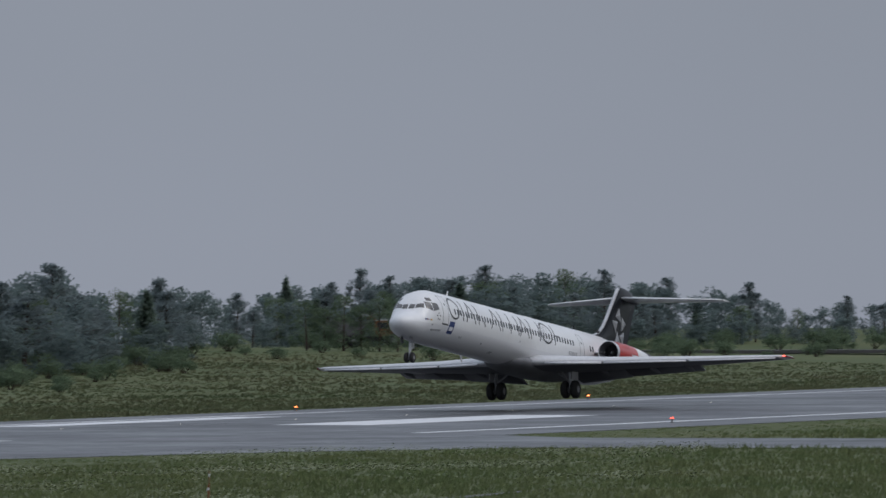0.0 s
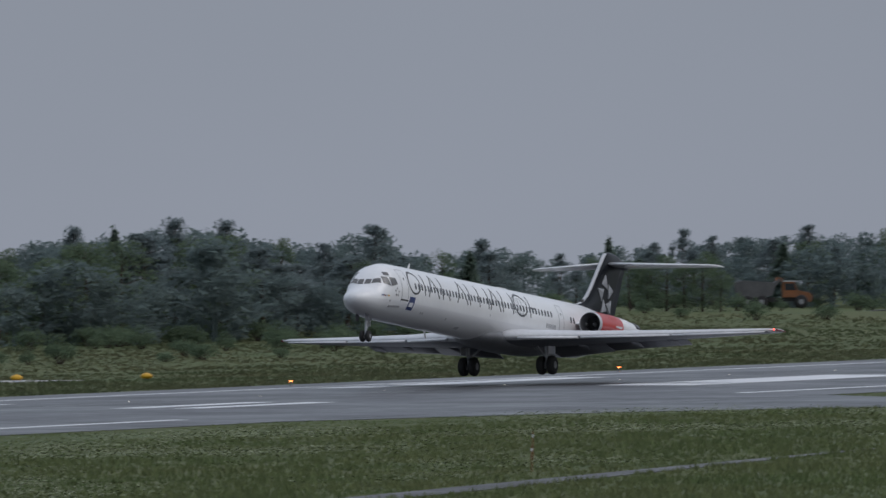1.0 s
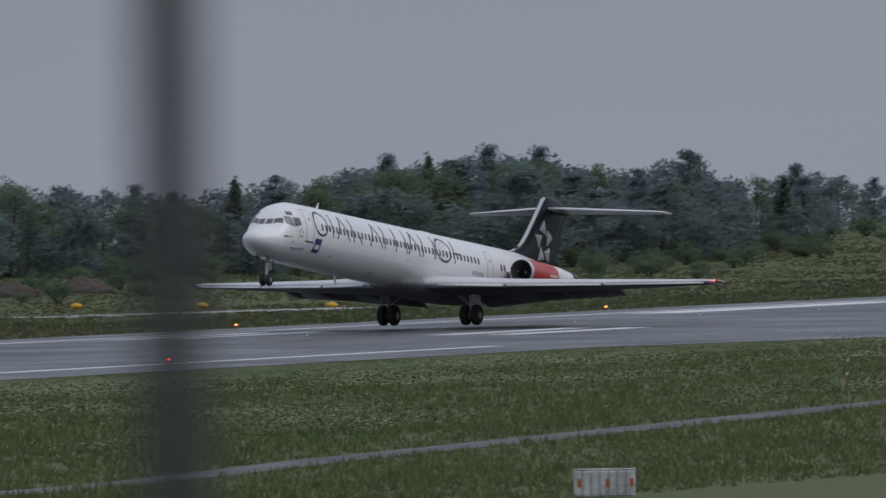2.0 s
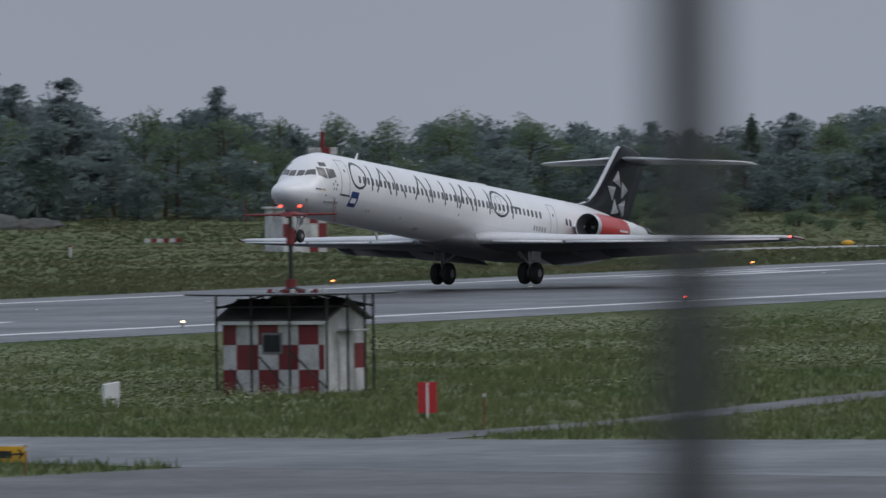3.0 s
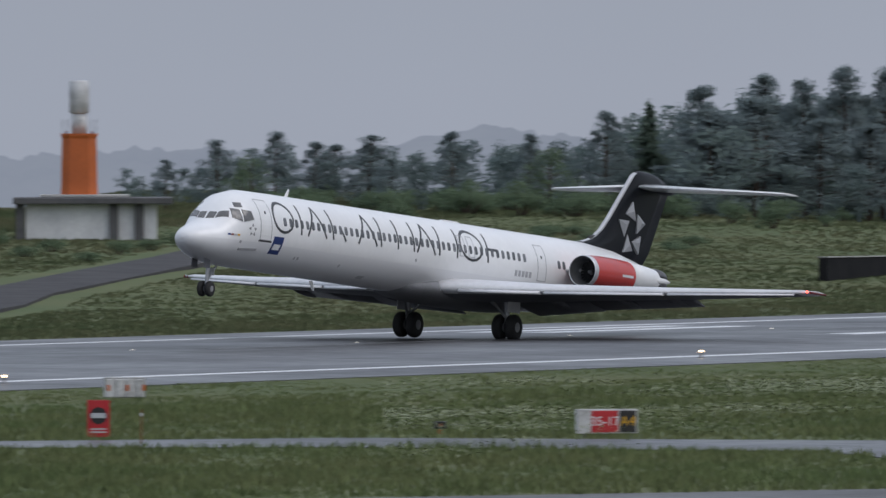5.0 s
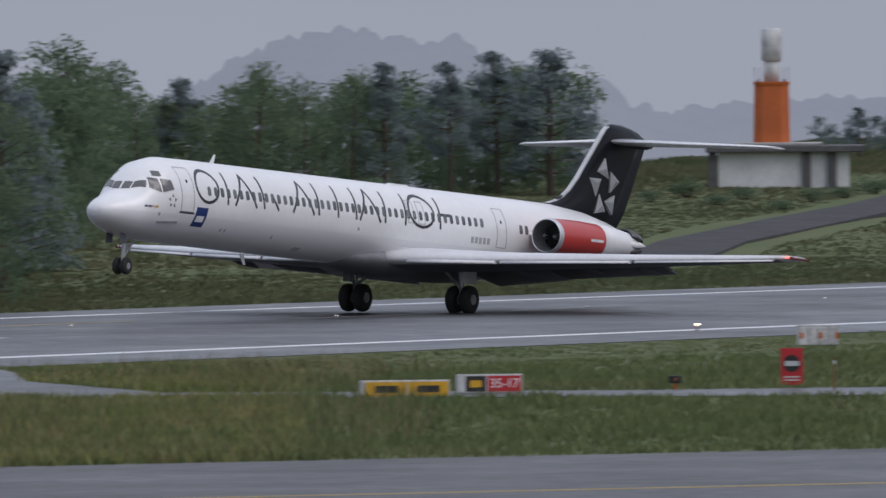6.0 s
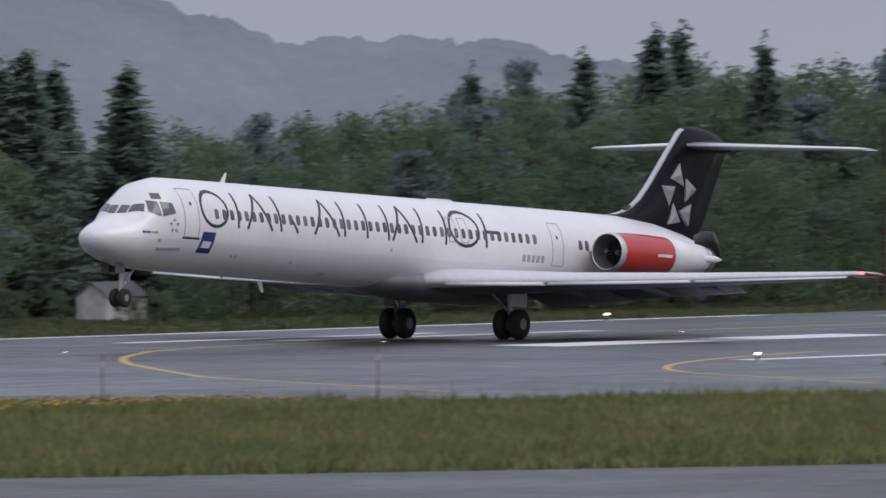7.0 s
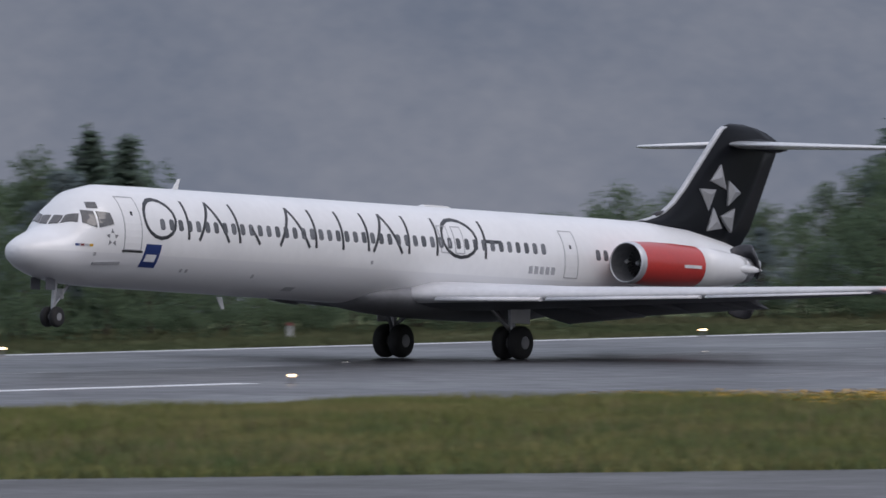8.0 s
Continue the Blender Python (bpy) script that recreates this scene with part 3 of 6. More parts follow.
        loft("hinge_fairing", [[(x, ey + s * yy + r * 0.6 * math.cos(a), ez + r * math.sin(a)) for a in np.linspace(0, 2 * math.pi, 9)[:-1]]
                               for x, yy, r in ((-11.3, 0.50, 0.06), (-12.2, 0.50, 0.15), (-12.8, 0.47, 0.13), (-13.3, 0.42, 0.02))], M_WHITE, plane, "white bucket hinge fairing")
        for up in (1, -1):
            secs = []
            for x, r in ((0.0, 0.52), (-0.5, 0.56), (-0.9, 0.52), (-1.15, 0.34)):
                arc = [radians(a) for a in np.linspace(18, 162, 13)]
                secs.append([(x, r * math.cos(a), up * r * math.sin(a)) for a in arc] + [(x, (r - 0.06) * math.cos(a), up * (r - 0.06) * math.sin(a)) for a in arc[::-1]])
            b = loft("reverser_bucket", secs, M_BUCKET, plane, "metal thrust reverser bucket")
            REVERSERS.append((b, (-12.0, ey, ez), up))
    # fin and tailplane
    LE = [(4.3, -9.2), (5.08, -9.75), (5.18, -10.6), (5.32, -11.25), (5.52, -11.8), (5.85, -12.35), (6.4, -12.98), (7.3, -13.86), (8.2, -14.74), (8.52, -15.05), (8.66, -15.3), (8.76, -15.7)]
    ends = ([5.0, 8.2, 8.4, 8.66, 8.76], [-17.05, -18.75, -18.5, -17.3, -16.5])
    secs = []
    for z, xl in LE:
        xt = lerp(z, *ends) if z > 5 else -17.05 + (5 - z) * 1.0
        k, th = xl - xt, lerp(z, [4.3, 6.1, 8.35, 8.66, 8.76], [0.30, 0.24, 0.18, 0.10, 0.03])
        secs.append([(xl - a * k, b / 0.08 * th * (1 if i < 8 else 1.6), z) for i, (a, b) in enumerate(FOIL)])
    loft("fin", secs, M_BLACK, plane, "glossy black vertical fin")
    ss = []
    for z, xl in LE[1:-1]:
        ss.append([(xl + 0.04, 0, z), (xl - 0.03, 0.075, z - 0.01), (xl - 0.13, 0.135, z - 0.02), (xl - 0.13, -0.135, z - 0.02), (xl - 0.03, -0.075, z - 0.01)])
    loft("fin_leading_edge", ss, M_SILVER, plane, "pale metal fin leading edge")
    loft("dorsal_intake", [[(x, r * 0.5 * math.cos(a), z + 0.5 * r * math.sin(a)) for a in np.linspace(0, 2 * math.pi, 13)[:-1]] for x, r, z in ((-11.42, 0.20, 5.34), (-11.62, 0.24, 5.40), (-12.0, 0.2, 5.50))], M_DARK, plane, "small dark dorsal air intake")
    loft("fin_bullet", [[(x, r * math.cos(a), z + r * math.sin(a)) for a in np.linspace(0, 2 * math.pi, 15)[:-1]] for x, r, z in ((-15.3, 0.05, 8.10), (-15.9, 0.20, 8.10), (-17.5, 0.24, 8.08), (-18.7, 0.16, 8.02), (-19.2, 0.04, 7.99))], M_BLACK, plane)
    for s in (1, -1):
        loft("tailplane", [foil(s * y, xl, c, z, 0.6) for y, xl, c, z in ((0.1, -15.45, 3.6, 8.02), (5.7, -18.05, 1.75, 8.03), (6.12, -18.6, 1.25, 8.04))], M_WHITE, plane, "white swept tailplane")
    # five plain darts on the fin
    for s in (1, -1):
        for tri in ([(-14.98, 7.29), (-14.38, 6.70), (-15.31, 6.44)], [(-15.45, 6.76), (-16.19, 6.36), (-15.45, 5.87)], [(-15.86, 5.79), (-15.04, 5.48), (-15.69, 4.95)],
                    [(-14.58, 5.78), (-14.27, 4.95), (-15.11, 5.07)], [(-13.73, 6.41), (-14.70, 6.41), (-14.29, 5.65)]):
            bm = B()
            rim = [bm.verts.new((x, s * 0.262, z)) for x, z in tri]
            root = [bm.verts.new((x, s * 0.14, z)) for x, z in tri]
            top = bm.verts.new((sum(x for x, z in tri) / 3 - 0.06, s * 0.34, sum(z for x, z in tri) / 3 + 0.05))
            for i in range(3):
                j = (i + 1) % 3
                bm.faces.new((rim[i], rim[j], top))
                bm.faces.new((rim[i], root[i], root[j], rim[j]))
            bmesh.ops.recalc_face_normals(bm, faces=bm.faces[:])
            part("fin_dart", bm, M_DART, plane, "silver faceted dart on the fin")
    # cabin windows
    for s in (1, -1):
        first = None
        for i in range(45):
            x = 18.55 - i * 0.4865
            if first is None:
                pts = [(0.125 * math.copysign(abs(math.cos(a)) ** 0.6, math.cos(a)), 0.175 * math.copysign(abs(math.sin(a)) ** 0.6, math.sin(a))) for a in np.linspace(0, 2 * math.pi, 13)[:-1]]
                bm = B()
                dz = (skin(5, 3.88 + 0.165) - skin(5, 3.88 - 0.165)) / 0.33
                top = [bm.verts.new((a, s * (0.009 + b * dz), b)) for a, b in pts]
                low = [bm.verts.new((a * 1.1, s * (-0.01 + b * dz), b * 1.1)) for a, b in pts]
                bm.faces.new(top)
                for q in range(12):
                    bm.faces.new((top[q], low[q], low[(q + 1) % 12], top[(q + 1) % 12]))
                bmesh.ops.recalc_face_normals(bm, faces=bm.faces[:])
                first = part("cabin_window", bm, M_BLIND, plane)
                first.matrix_basis = Matrix.Translation((x, s * skin(x, 3.88), 3.88))
            else:
                share(first, plane, Matrix.Translation((x, s * skin(x, 3.88), 3.88)))
        for x in (-6.0, -6.45):
            share(first, plane, Matrix.Translation((x, s * skin(x, 3.80), 3.80)))
        # doors as framed panels
        for nm, x0, x1, z0, z1 in (("cabin_door", 20.55, 19.68, 2.98, 4.72), ("service_door", -4.05, -4.80, 2.95, 4.55), ("overwing_exit", 3.0, 2.5, 3.55, 4.45), ("overwing_exit", 2.2, 1.7, 3.55, 4.45)):
            w = 0.035
            d = on_skin(nm, [(x0, z0), (x1, z0), (x1, z1), (x0, z1)], plane, M_WHITE, s, 0.004)
            for a, b in (((x0, z0), (x0, z1)), ((x1, z0), (x1, z1)), ((x0, z0), (x1, z0)), ((x0, z1), (x1, z1))):
                on_skin("door_seam", bar2(a, b, w), d, M_SEAM, s, 0.012)
            if nm.endswith("door"):
                on_skin("door_window", [((x0 + x1) / 2 + 0.05, z1 - 0.60), ((x0 + x1) / 2 - 0.05, z1 - 0.60), ((x0 + x1) / 2 - 0.05, z1 - 0.47), ((x0 + x1) / 2 + 0.05, z1 - 0.47)], d, M_GLASS, s, 0.012)
        on_skin("door_sill", bar2((20.62, 2.93), (19.58, 2.93), 0.07), plane, M_DARK, s, 0.012)
        # the airline title as plain dark bars, wedges and hoops
        w = 0.115
        T, Z = 4.70, 3.42

        def stroke(pts):
            for a, b in zip(pts, pts[1:]):
                on_skin("title_bar", bar2(a, b, w), plane, M_TITLE, s, 0.013)

        def hoop(x, rx, a0, a1, n=9):
            stroke([(x + rx * math.cos(radians(a)), (T + Z) / 2 + (T - Z) / 2 * math.sin(radians(a))) for a in np.linspace(a0, a1, n)])

        def wedge(x):
            stroke([(x + 0.82, Z), (x, T)])
            stroke([(x, T), (x - 0.82, Z)])

        hoop(18.65, 0.82, 0, 360, 17)
        stroke([(17.18, Z), (17.15, T)])
        wedge(15.78)
        stroke([(14.35, Z), (14.50, T)])
        stroke([(13.25, Z), (13.75, 4.05)])
        wedge(11.30)
        stroke([(10.10, T), (10.10, Z)])
        stroke([(8.58, T), (8.58, Z)])
        stroke([(7.14, T), (7.14, Z)])
        wedge(6.05)
        stroke([(4.85, Z), (4.75, T)])
        stroke([(3.25, Z), (3.10, T)])
        hoop(1.90, 0.98, 0, 360, 17)
        stroke([(0.50, Z), (0.42, T)])
        stroke([(0.40, 4.02), (-0.45, 4.02)])
        # badge, flag row, five small dots, registration as bars
        on_skin("logo_panel", [(19.55, 2.43), (18.70, 2.43), (18.62, 3.20), (19.42, 3.20)], plane, M_BLUE, s, 0.012, "dark blue slanted panel")
        on_skin("logo_bar", [(19.40, 2.62), (18.85, 2.62), (18.81, 2.86), (19.34, 2.86)], plane, M_PAINTW, s, 0.02)
        for k, c in enumerate((M_BLUE, M_REDP, M_SILVER, M_YELLOW)):
            on_skin("flag_mark", [(22.75 - k * 0.19, 3.02), (22.60 - k * 0.19, 3.02), (22.60 - k * 0.19, 3.10), (22.75 - k * 0.19, 3.10)], plane, c, s, 0.012)
        for k in range(5):
            a = radians(90 + 72 * k)
            x, z = 21.15 + 0.20 * math.cos(a), 3.34 + 0.21 * math.sin(a)
            on_skin("small_dart", [(x + 0.085 * math.cos(a + q), z + 0.085 * math.sin(a + q)) for q in (0, 2.2, 4.0)], plane, M_HUBGREY, s, 0.016)
        for k in range(5):
            on_skin("registration_bar", [(-2.0 - k * 0.32, 3.02), (-2.2 - k * 0.32, 3.02), (-2.2 - k * 0.32, 3.28), (-2.0 - k * 0.32, 3.28)], plane, M_SEAM, s, 0.012)
        # cockpit glazing
        for pane in ([(22.79, 0.05), (22.72, 0.40), (22.47, 0.42), (22.51, 0.06)], [(22.69, 0.47), (22.36, 0.96), (22.18, 0.86), (22.43, 0.48)]):
            on_top("windscreen", pane, plane, M_COCKPIT, s, 0.02)
        for pane in ([(22.26, 3.80), (21.80, 3.66), (21.74, 4.20), (22.08, 4.22)], [(21.70, 3.66), (21.06, 3.80), (21.14, 4.16), (21.64, 4.20)]):
            on_skin("cockpit_window", pane, plane, M_COCKPIT, s, 0.03)
        on_skin("eyebrow_window", [(21.84, 4.30), (21.52, 4.30), (21.46, 4.50), (21.72, 4.50)], plane, M_COCKPIT, s, 0.035)
        for x, z in ((17.2, 2.40), (16.9, 2.40), (13.2, 2.35), (21.9, 2.78), (6.9, 3.06)):
            on_skin("port_cover", [(x + 0.06, z - 0.06), (x - 0.06, z - 0.06), (x - 0.06, z + 0.06), (x + 0.06, z + 0.06)], plane, M_SEAM, s, 0.012)
        on_skin("belly_scoop", [(11.1, 1.95), (10.55, 1.95), (10.45, 2.08), (11.0, 2.08)], plane, M_SEAM, s, 0.02)
        on_skin("nose_strake", bar2((21.9, 2.46), (20.6, 2.52), 0.10), plane, M_SEAM, s, 0.05)
        # main gear
        g = 2.54 * s
        bm = B()
        rod(bm, (0.15, g, 1.9), (0, g, 0.62), 0.13, 0.11, 12)
        rod(bm, (0, g - 0.5, 0.62), (0, g + 0.5, 0.62), 0.09, None, 10)
        rod(bm, (0.9, g - s * 0.3, 1.7), (0.05, g, 0.95), 0.06)
        rod(bm, (0, g - s * 0.9, 1.75), (0, g, 1.1), 0.07)
        leg = part("main_gear_leg", bm, M_STEEL, plane)
        for d in (-0.33, 0.33):
            build_wheel(plane, 0, g + d, 0.60, 0.575, 0.42)
        bm = B()
        box(bm, -0.55, 0.55, g + s * 0.28, g + s * 0.32, 1.25, 1.95, 0.02)
        part("gear_door", bm, M_BELLY, plane)
    bm = B()
    rod(bm, (21.9, 0, 1.9), (22.0, 0, 0.68), 0.09, 0.07, 10)
    rod(bm, (22.0, -0.28, 0.68), (22.0, 0.28, 0.68), 0.05)
    rod(bm, (21.2, 0, 1.75), (21.98, 0, 1.0), 0.05)
    part("nose_gear_leg", bm, M_STEEL, plane)
    for d in (-0.19, 0.19):
        build_wheel(plane, 22.0, d, 0.68, 0.34, 0.22)
    for s in (1, -1):
        bm = B()
        box(bm, 22.3, 22.8, s * 0.30, s * 0.33, 1.55, 1.95, 0.01)
        part("nose_gear_door", bm, M_SHADEGREY, plane)
    bm = B()
    box(bm, 21.62, 21.66, -0.16, 0.16, 1.28, 1.62, 0.01)
    part("gear_plate", bm, M_WHITEP, plane)
    polyprism("blade_antenna", [(16.05, 5.10), (15.75, 5.10), (15.62, 5.50), (15.70, 5.50)], -0.02, 0.02, M_WHITE, plane)
    polyprism("belly_antenna", [(13.4, 1.66), (13.1, 1.66), (12.95, 1.25), (13.1, 1.25)], -0.02, 0.02, M_WHITE, plane)
    polyprism("roof_antenna", [(2.2, 5.12), (0.4, 5.12), (0.7, 5.20), (1.9, 5.20)], -0.1, 0.1, M_WHITE, plane)
    # true fore-body length
    for ob in plane.children_recursive:
        if "wheel" in ob.name or "gear" in ob.name or ob.name.startswith("rim"):
            continue
        if ob.name.startswith("cabin_window"):
            ob.location.x -= 0.018 * max(0.0, ob.location.x - 4)
            continue
        for v in ob.data.vertices:
            v.co.x -= 0.018 * max(0.0, v.co.x - 4) + 0.03 * max(0.0, v.co.x - 21.3)
    return plane


AIRLINER = build_airliner()


# ---- trees ----
def leaf_cloud(rng, centres, radii, per, size, flat=1.0):
    """Many small leaf triangles in uneven clumps."""
    v, fc = [], []
    for c, r in zip(centres, radii):
        n = int(per * (0.7 + 0.6 * rng.random()))
        d = rng.normal(size=(n, 3))
        d /= np.linalg.norm(d, axis=1)[:, None]
        d *= (rng.random(n) ** 0.45)[:, None] * r
        d[:, 2] *= flat
        for q in d:
            a, b = rng.normal(size=3), rng.normal(size=3)
            a /= np.linalg.norm(a)
            b /= np.linalg.norm(b)
            s = size * (0.6 + 0.8 * rng.random())
            p0 = np.asarray(c) + q
            k = len(v)
            v += [tuple(p0 + a * s * 0.6), tuple(p0 - a * s * 0.3 + b * s * 0.4), tuple(p0 - a * s * 0.3 - b * s * 0.4)]
            fc.append((k, k + 1, k + 2))
    return v, fc


def make_tree(kind, seed):
    """A tree ten metres high: trunk with limbs, and a crown of small leaves."""
    rng = np.random.default_rng(seed)
    bm = B()
    cs, rs = [], []
    if kind == "pine":
        bend = rng.normal(0, 0.25, 2)
        top = (bend[0], bend[1], 9.0)
        rod(bm, (0, 0, -0.6), (bend[0] * 0.4, bend[1] * 0.4, 4.5), 0.17, 0.12, 8)
        rod(bm, (bend[0] * 0.4, bend[1] * 0.4, 4.5), top, 0.14, 0.05, 7)
        base = 1.6 + rng.random() * 1.6
        for k in range(11):
            z = base + (9.35 - base) * (k / 10) ** 0.9
            f = (z - base) / (9.9 - base)
            spread = 2.35 * (0.55 + 0.45 * math.sin(math.pi * min(1, 0.15 + f))) * (1 - f ** 2.2) + 0.22
            for q in range(4 if k < 9 else 3):
                a = k * 1.9 + q * 1.57 + rng.normal(0, 0.45)
                e = spread * (0.4 + 0.7 * rng.random())
                c = (bend[0] * z / 9 + e * math.cos(a), bend[1] * z / 9 + e * math.sin(a), z + 0.20 * e + rng.normal(0, 0.30))
                rod(bm, (bend[0] * z / 9, bend[1] * z / 9, z - 0.25), c, 0.045, 0.015, 5)
                cs.append(c)
                rs.append((0.55 + 0.75 * rng.random() ** 1.4) * (1 - 0.32 * f))
        cs.append((bend[0], bend[1], 9.5))
        rs.append(0.42)
        v, fc = leaf_cloud(rng, cs, rs, 110, 0.26, 0.74)
        mt = M_HAZYPINE
    elif kind == "bush":
        for k in range(9):
            a, e = k * 2.4, 2.6 * rng.random() ** 0.5
            c = (e * math.cos(a), e * math.sin(a), 2.5 + 5.5 * rng.random() * (1 - e / 4))
            rod(bm, (0.2 * math.cos(a), 0.2 * math.sin(a), -0.5), c, 0.14, 0.03, 5)
            cs.append(c)
            rs.append(1.9 + 1.1 * rng.random())
        v, fc = leaf_cloud(rng, cs, rs, 85, 0.85, 0.95)
        mt = M_LEAF
    elif kind == "spruce":
        rod(bm, (0, 0, -0.6), (0, 0, 9.6), 0.17, 0.02, 8)
        v, fc = [], []
        z = 0.7
        while z < 9.75:
            f = 1 - z / 10.0
            rad = 2.15 * f ** 0.8 * (0.82 + 0.3 * rng.random()) + 0.08
            nb = max(4, int(11 * f + 3))
            a0 = rng.random() * 6.3
            for k in range(nb):
                a = a0 + 2 * math.pi * k / nb + rng.normal(0, 0.15)
                rr = rad * (0.45 + 0.65 * rng.random())
                zb = z + rng.normal(0, 0.38)
                if k % 3 == 0:
                    rod(bm, (0, 0, zb + 0.1), (rr * 0.8 * math.cos(a), rr * 0.8 * math.sin(a), zb - 0.14 * rr), 0.025, 0.01, 4)
                for q in range(max(3, int(rr * 13.0))):
                    u = (q + rng.random()) / max(3, int(rr * 13.0))
                    p0 = np.array([rr * u * math.cos(a), rr * u * math.sin(a), zb - 0.42 * rr * u + 0.22 * rr * u * u + rng.normal(0, 0.16)])
                    side = np.array([-math.sin(a), math.cos(a), 0]) * (0.15 + 0.10 * rng.random())
                    ahead = np.array([math.cos(a), math.sin(a), -0.4]) * (0.20 + 0.12 * rng.random())
                    drop = np.array([0, 0, -0.22 * rng.random() - 0.10])
                    for sg in (1, -1):
                        k2 = len(v)
                        v += [tuple(p0 - ahead * 0.3), tuple(p0 + ahead), tuple(p0 + side * sg + ahead * 0.2 + drop)]
                        fc.append((k2, k2 + 1, k2 + 2))
            cs.append((0, 0, z))
            rs.append(rad * 0.62)
            z += 0.15 + 0.14 * f
        v2, f2 = leaf_cloud(rng, cs, rs, 80, 0.24, 0.6)
        fc += [tuple(i + len(v) for i in t) for t in f2]
        v += v2
        mt = M_SPRUCE
    else:
        lean = rng.normal(0, 0.2, 2)
        rod(bm, (0, 0, -0.6), (lean[0], lean[1], 5.5), 0.16, 0.09, 8)
        rod(bm, (lean[0], lean[1], 5.5), (lean[0] * 1.5, lean[1] * 1.5, 9.0), 0.09, 0.02, 6)
        for k in range(36):
            z = 0.55 + 8.85 * (k / 35) ** 0.9
            spread = 2.5 * math.sin(math.pi * min(1, 0.26 + 0.72 * z / 10.0)) ** 0.8
            a = k * 2.4 + rng.normal(0, 0.6)
            e = spread * (0.35 + 0.75 * rng.random())
            c = (lean[0] * z / 6 + e * math.cos(a), lean[1] * z / 6 + e * math.sin(a), z)
            if k % 2 == 0:
                rod(bm, (lean[0] * z / 6, lean[1] * z / 6, max(0.5, z - 0.9)), c, 0.05, 0.015, 5)
            cs.append(c)
            rs.append(0.65 + 0.5 * rng.random())
        v, fc = leaf_cloud(rng, cs, rs, 80, 0.30, 0.85)
        mt = M_LEAF
    names = {"pine": ("pine_tree", "dark Scots pine with an uneven crown"), "spruce": ("spruce_tree", "dark conical spruce with drooping boughs"),
             "broad": ("birch_tree", "green leafy birch in full summer leaf"),
             "bush": ("bush", "low green leafy bush before the woods")}
    tree = thing(names[kind][0], names[kind][1], "bush" if kind == "bush" else "tree", group="bushes before the woods" if kind == "bush" else "trees at the edge of the woods")
    part("trunk", bm, M_BARK, tree)
    pydata("crown", v, fc, mt, tree)
    return tree


TREES = {k: [make_tree(k, 10 * i + j) for i in range(n)] for j, (k, n) in enumerate((("pine", 5), ("spruce", 4), ("broad", 5), ("bush", 4)))}
USED = set()
trng = random.Random(5)


def plant(kind, x, y, height, wide=1.0):
    z = gz(x, y) - 0.05
    i = trng.randrange(len(TREES[kind]))
    s = height / 10.0
    w = s * wide * trng.uniform(0.9, 1.12)
    m = Matrix.LocRotScale((x, y, z), Euler((0, 0, trng.uniform(0, 6.28))), (w, w, s))
    if (kind, i) not in USED:
        USED.add((kind, i))
        TREES[kind][i].matrix_basis = m
        return TREES[kind][i]
    return copy_thing(TREES[kind][i], m @ Matrix.Diagonal((*(1 / k for k in TREES[kind][i].scale), 1)))


def at(az, r):
    return r * math.sin(radians(az)), r * math.cos(radians(az))


def wood_r(az):
    return lerp(az, [48, 57.3, 57.75, 59.6, 60.5, 66, 69, 70, 72.5], [352 / math.cos(radians(48)), 352 / math.cos(radians(57.3)), 855, 905, 1030, 1060, 1160, 1330, 1380])


# bearing, height of the top above the eye's level in degrees, kind: trees that stand out, stretch by stretch
EAST = [(68.78, -0.17, "p"), (68.96, -0.10, "p"), (69.23, -0.21, "b"), (69.39, -0.17, "p"), (69.69, -0.23, "p"), (69.88, -0.18, "s"),
        (70.06, -0.19, "p"), (70.16, -0.14, "p"), (70.28, -0.16, "p"), (70.65, -0.12, "p"), (70.96, -0.14, "b"), (71.11, -0.14, "p"),
        (71.36, -0.18, "p"), (71.67, -0.20, "p"), (71.86, -0.30, "b"), (72.05, -0.25, "p"), (67.55, -0.18, "b"), (67.80, -0.11, "p"),
        (67.97, -0.12, "s"), (68.20, -0.08, "p"), (68.40, -0.09, "p"), (68.62, -0.15, "b")]
MIDDLE = [(65.82, -0.18, "b"), (66.08, -0.15, "b"), (66.35, -0.17, "b"), (66.83, -0.21, "p"), (66.98, -0.23, "p"), (67.22, -0.20, "s"),
          (67.36, -0.18, "p"), (63.51, 0.0, "p"), (63.90, 0.02, "p"), (64.15, 0.06, "p"), (64.27, 0.03, "p"), (64.36, -0.03, "p"),
          (64.57, -0.01, "p"), (64.87, -0.13, "b"), (65.16, -0.04, "p"), (65.40, -0.17, "b"), (65.62, -0.16, "b"), (61.44, -0.20, "p"),
          (61.31, -0.23, "p"), (61.77, -0.18, "p"), (62.06, -0.19, "p"), (62.36, -0.10, "p"), (62.53, -0.09, "s"), (62.75, 0.0, "p"),
          (62.97, 0.03, "p"), (63.13, 0.01, "p"), (63.29, 0.06, "p"), (63.43, 0.05, "p"), (63.62, 0.02, "p")]
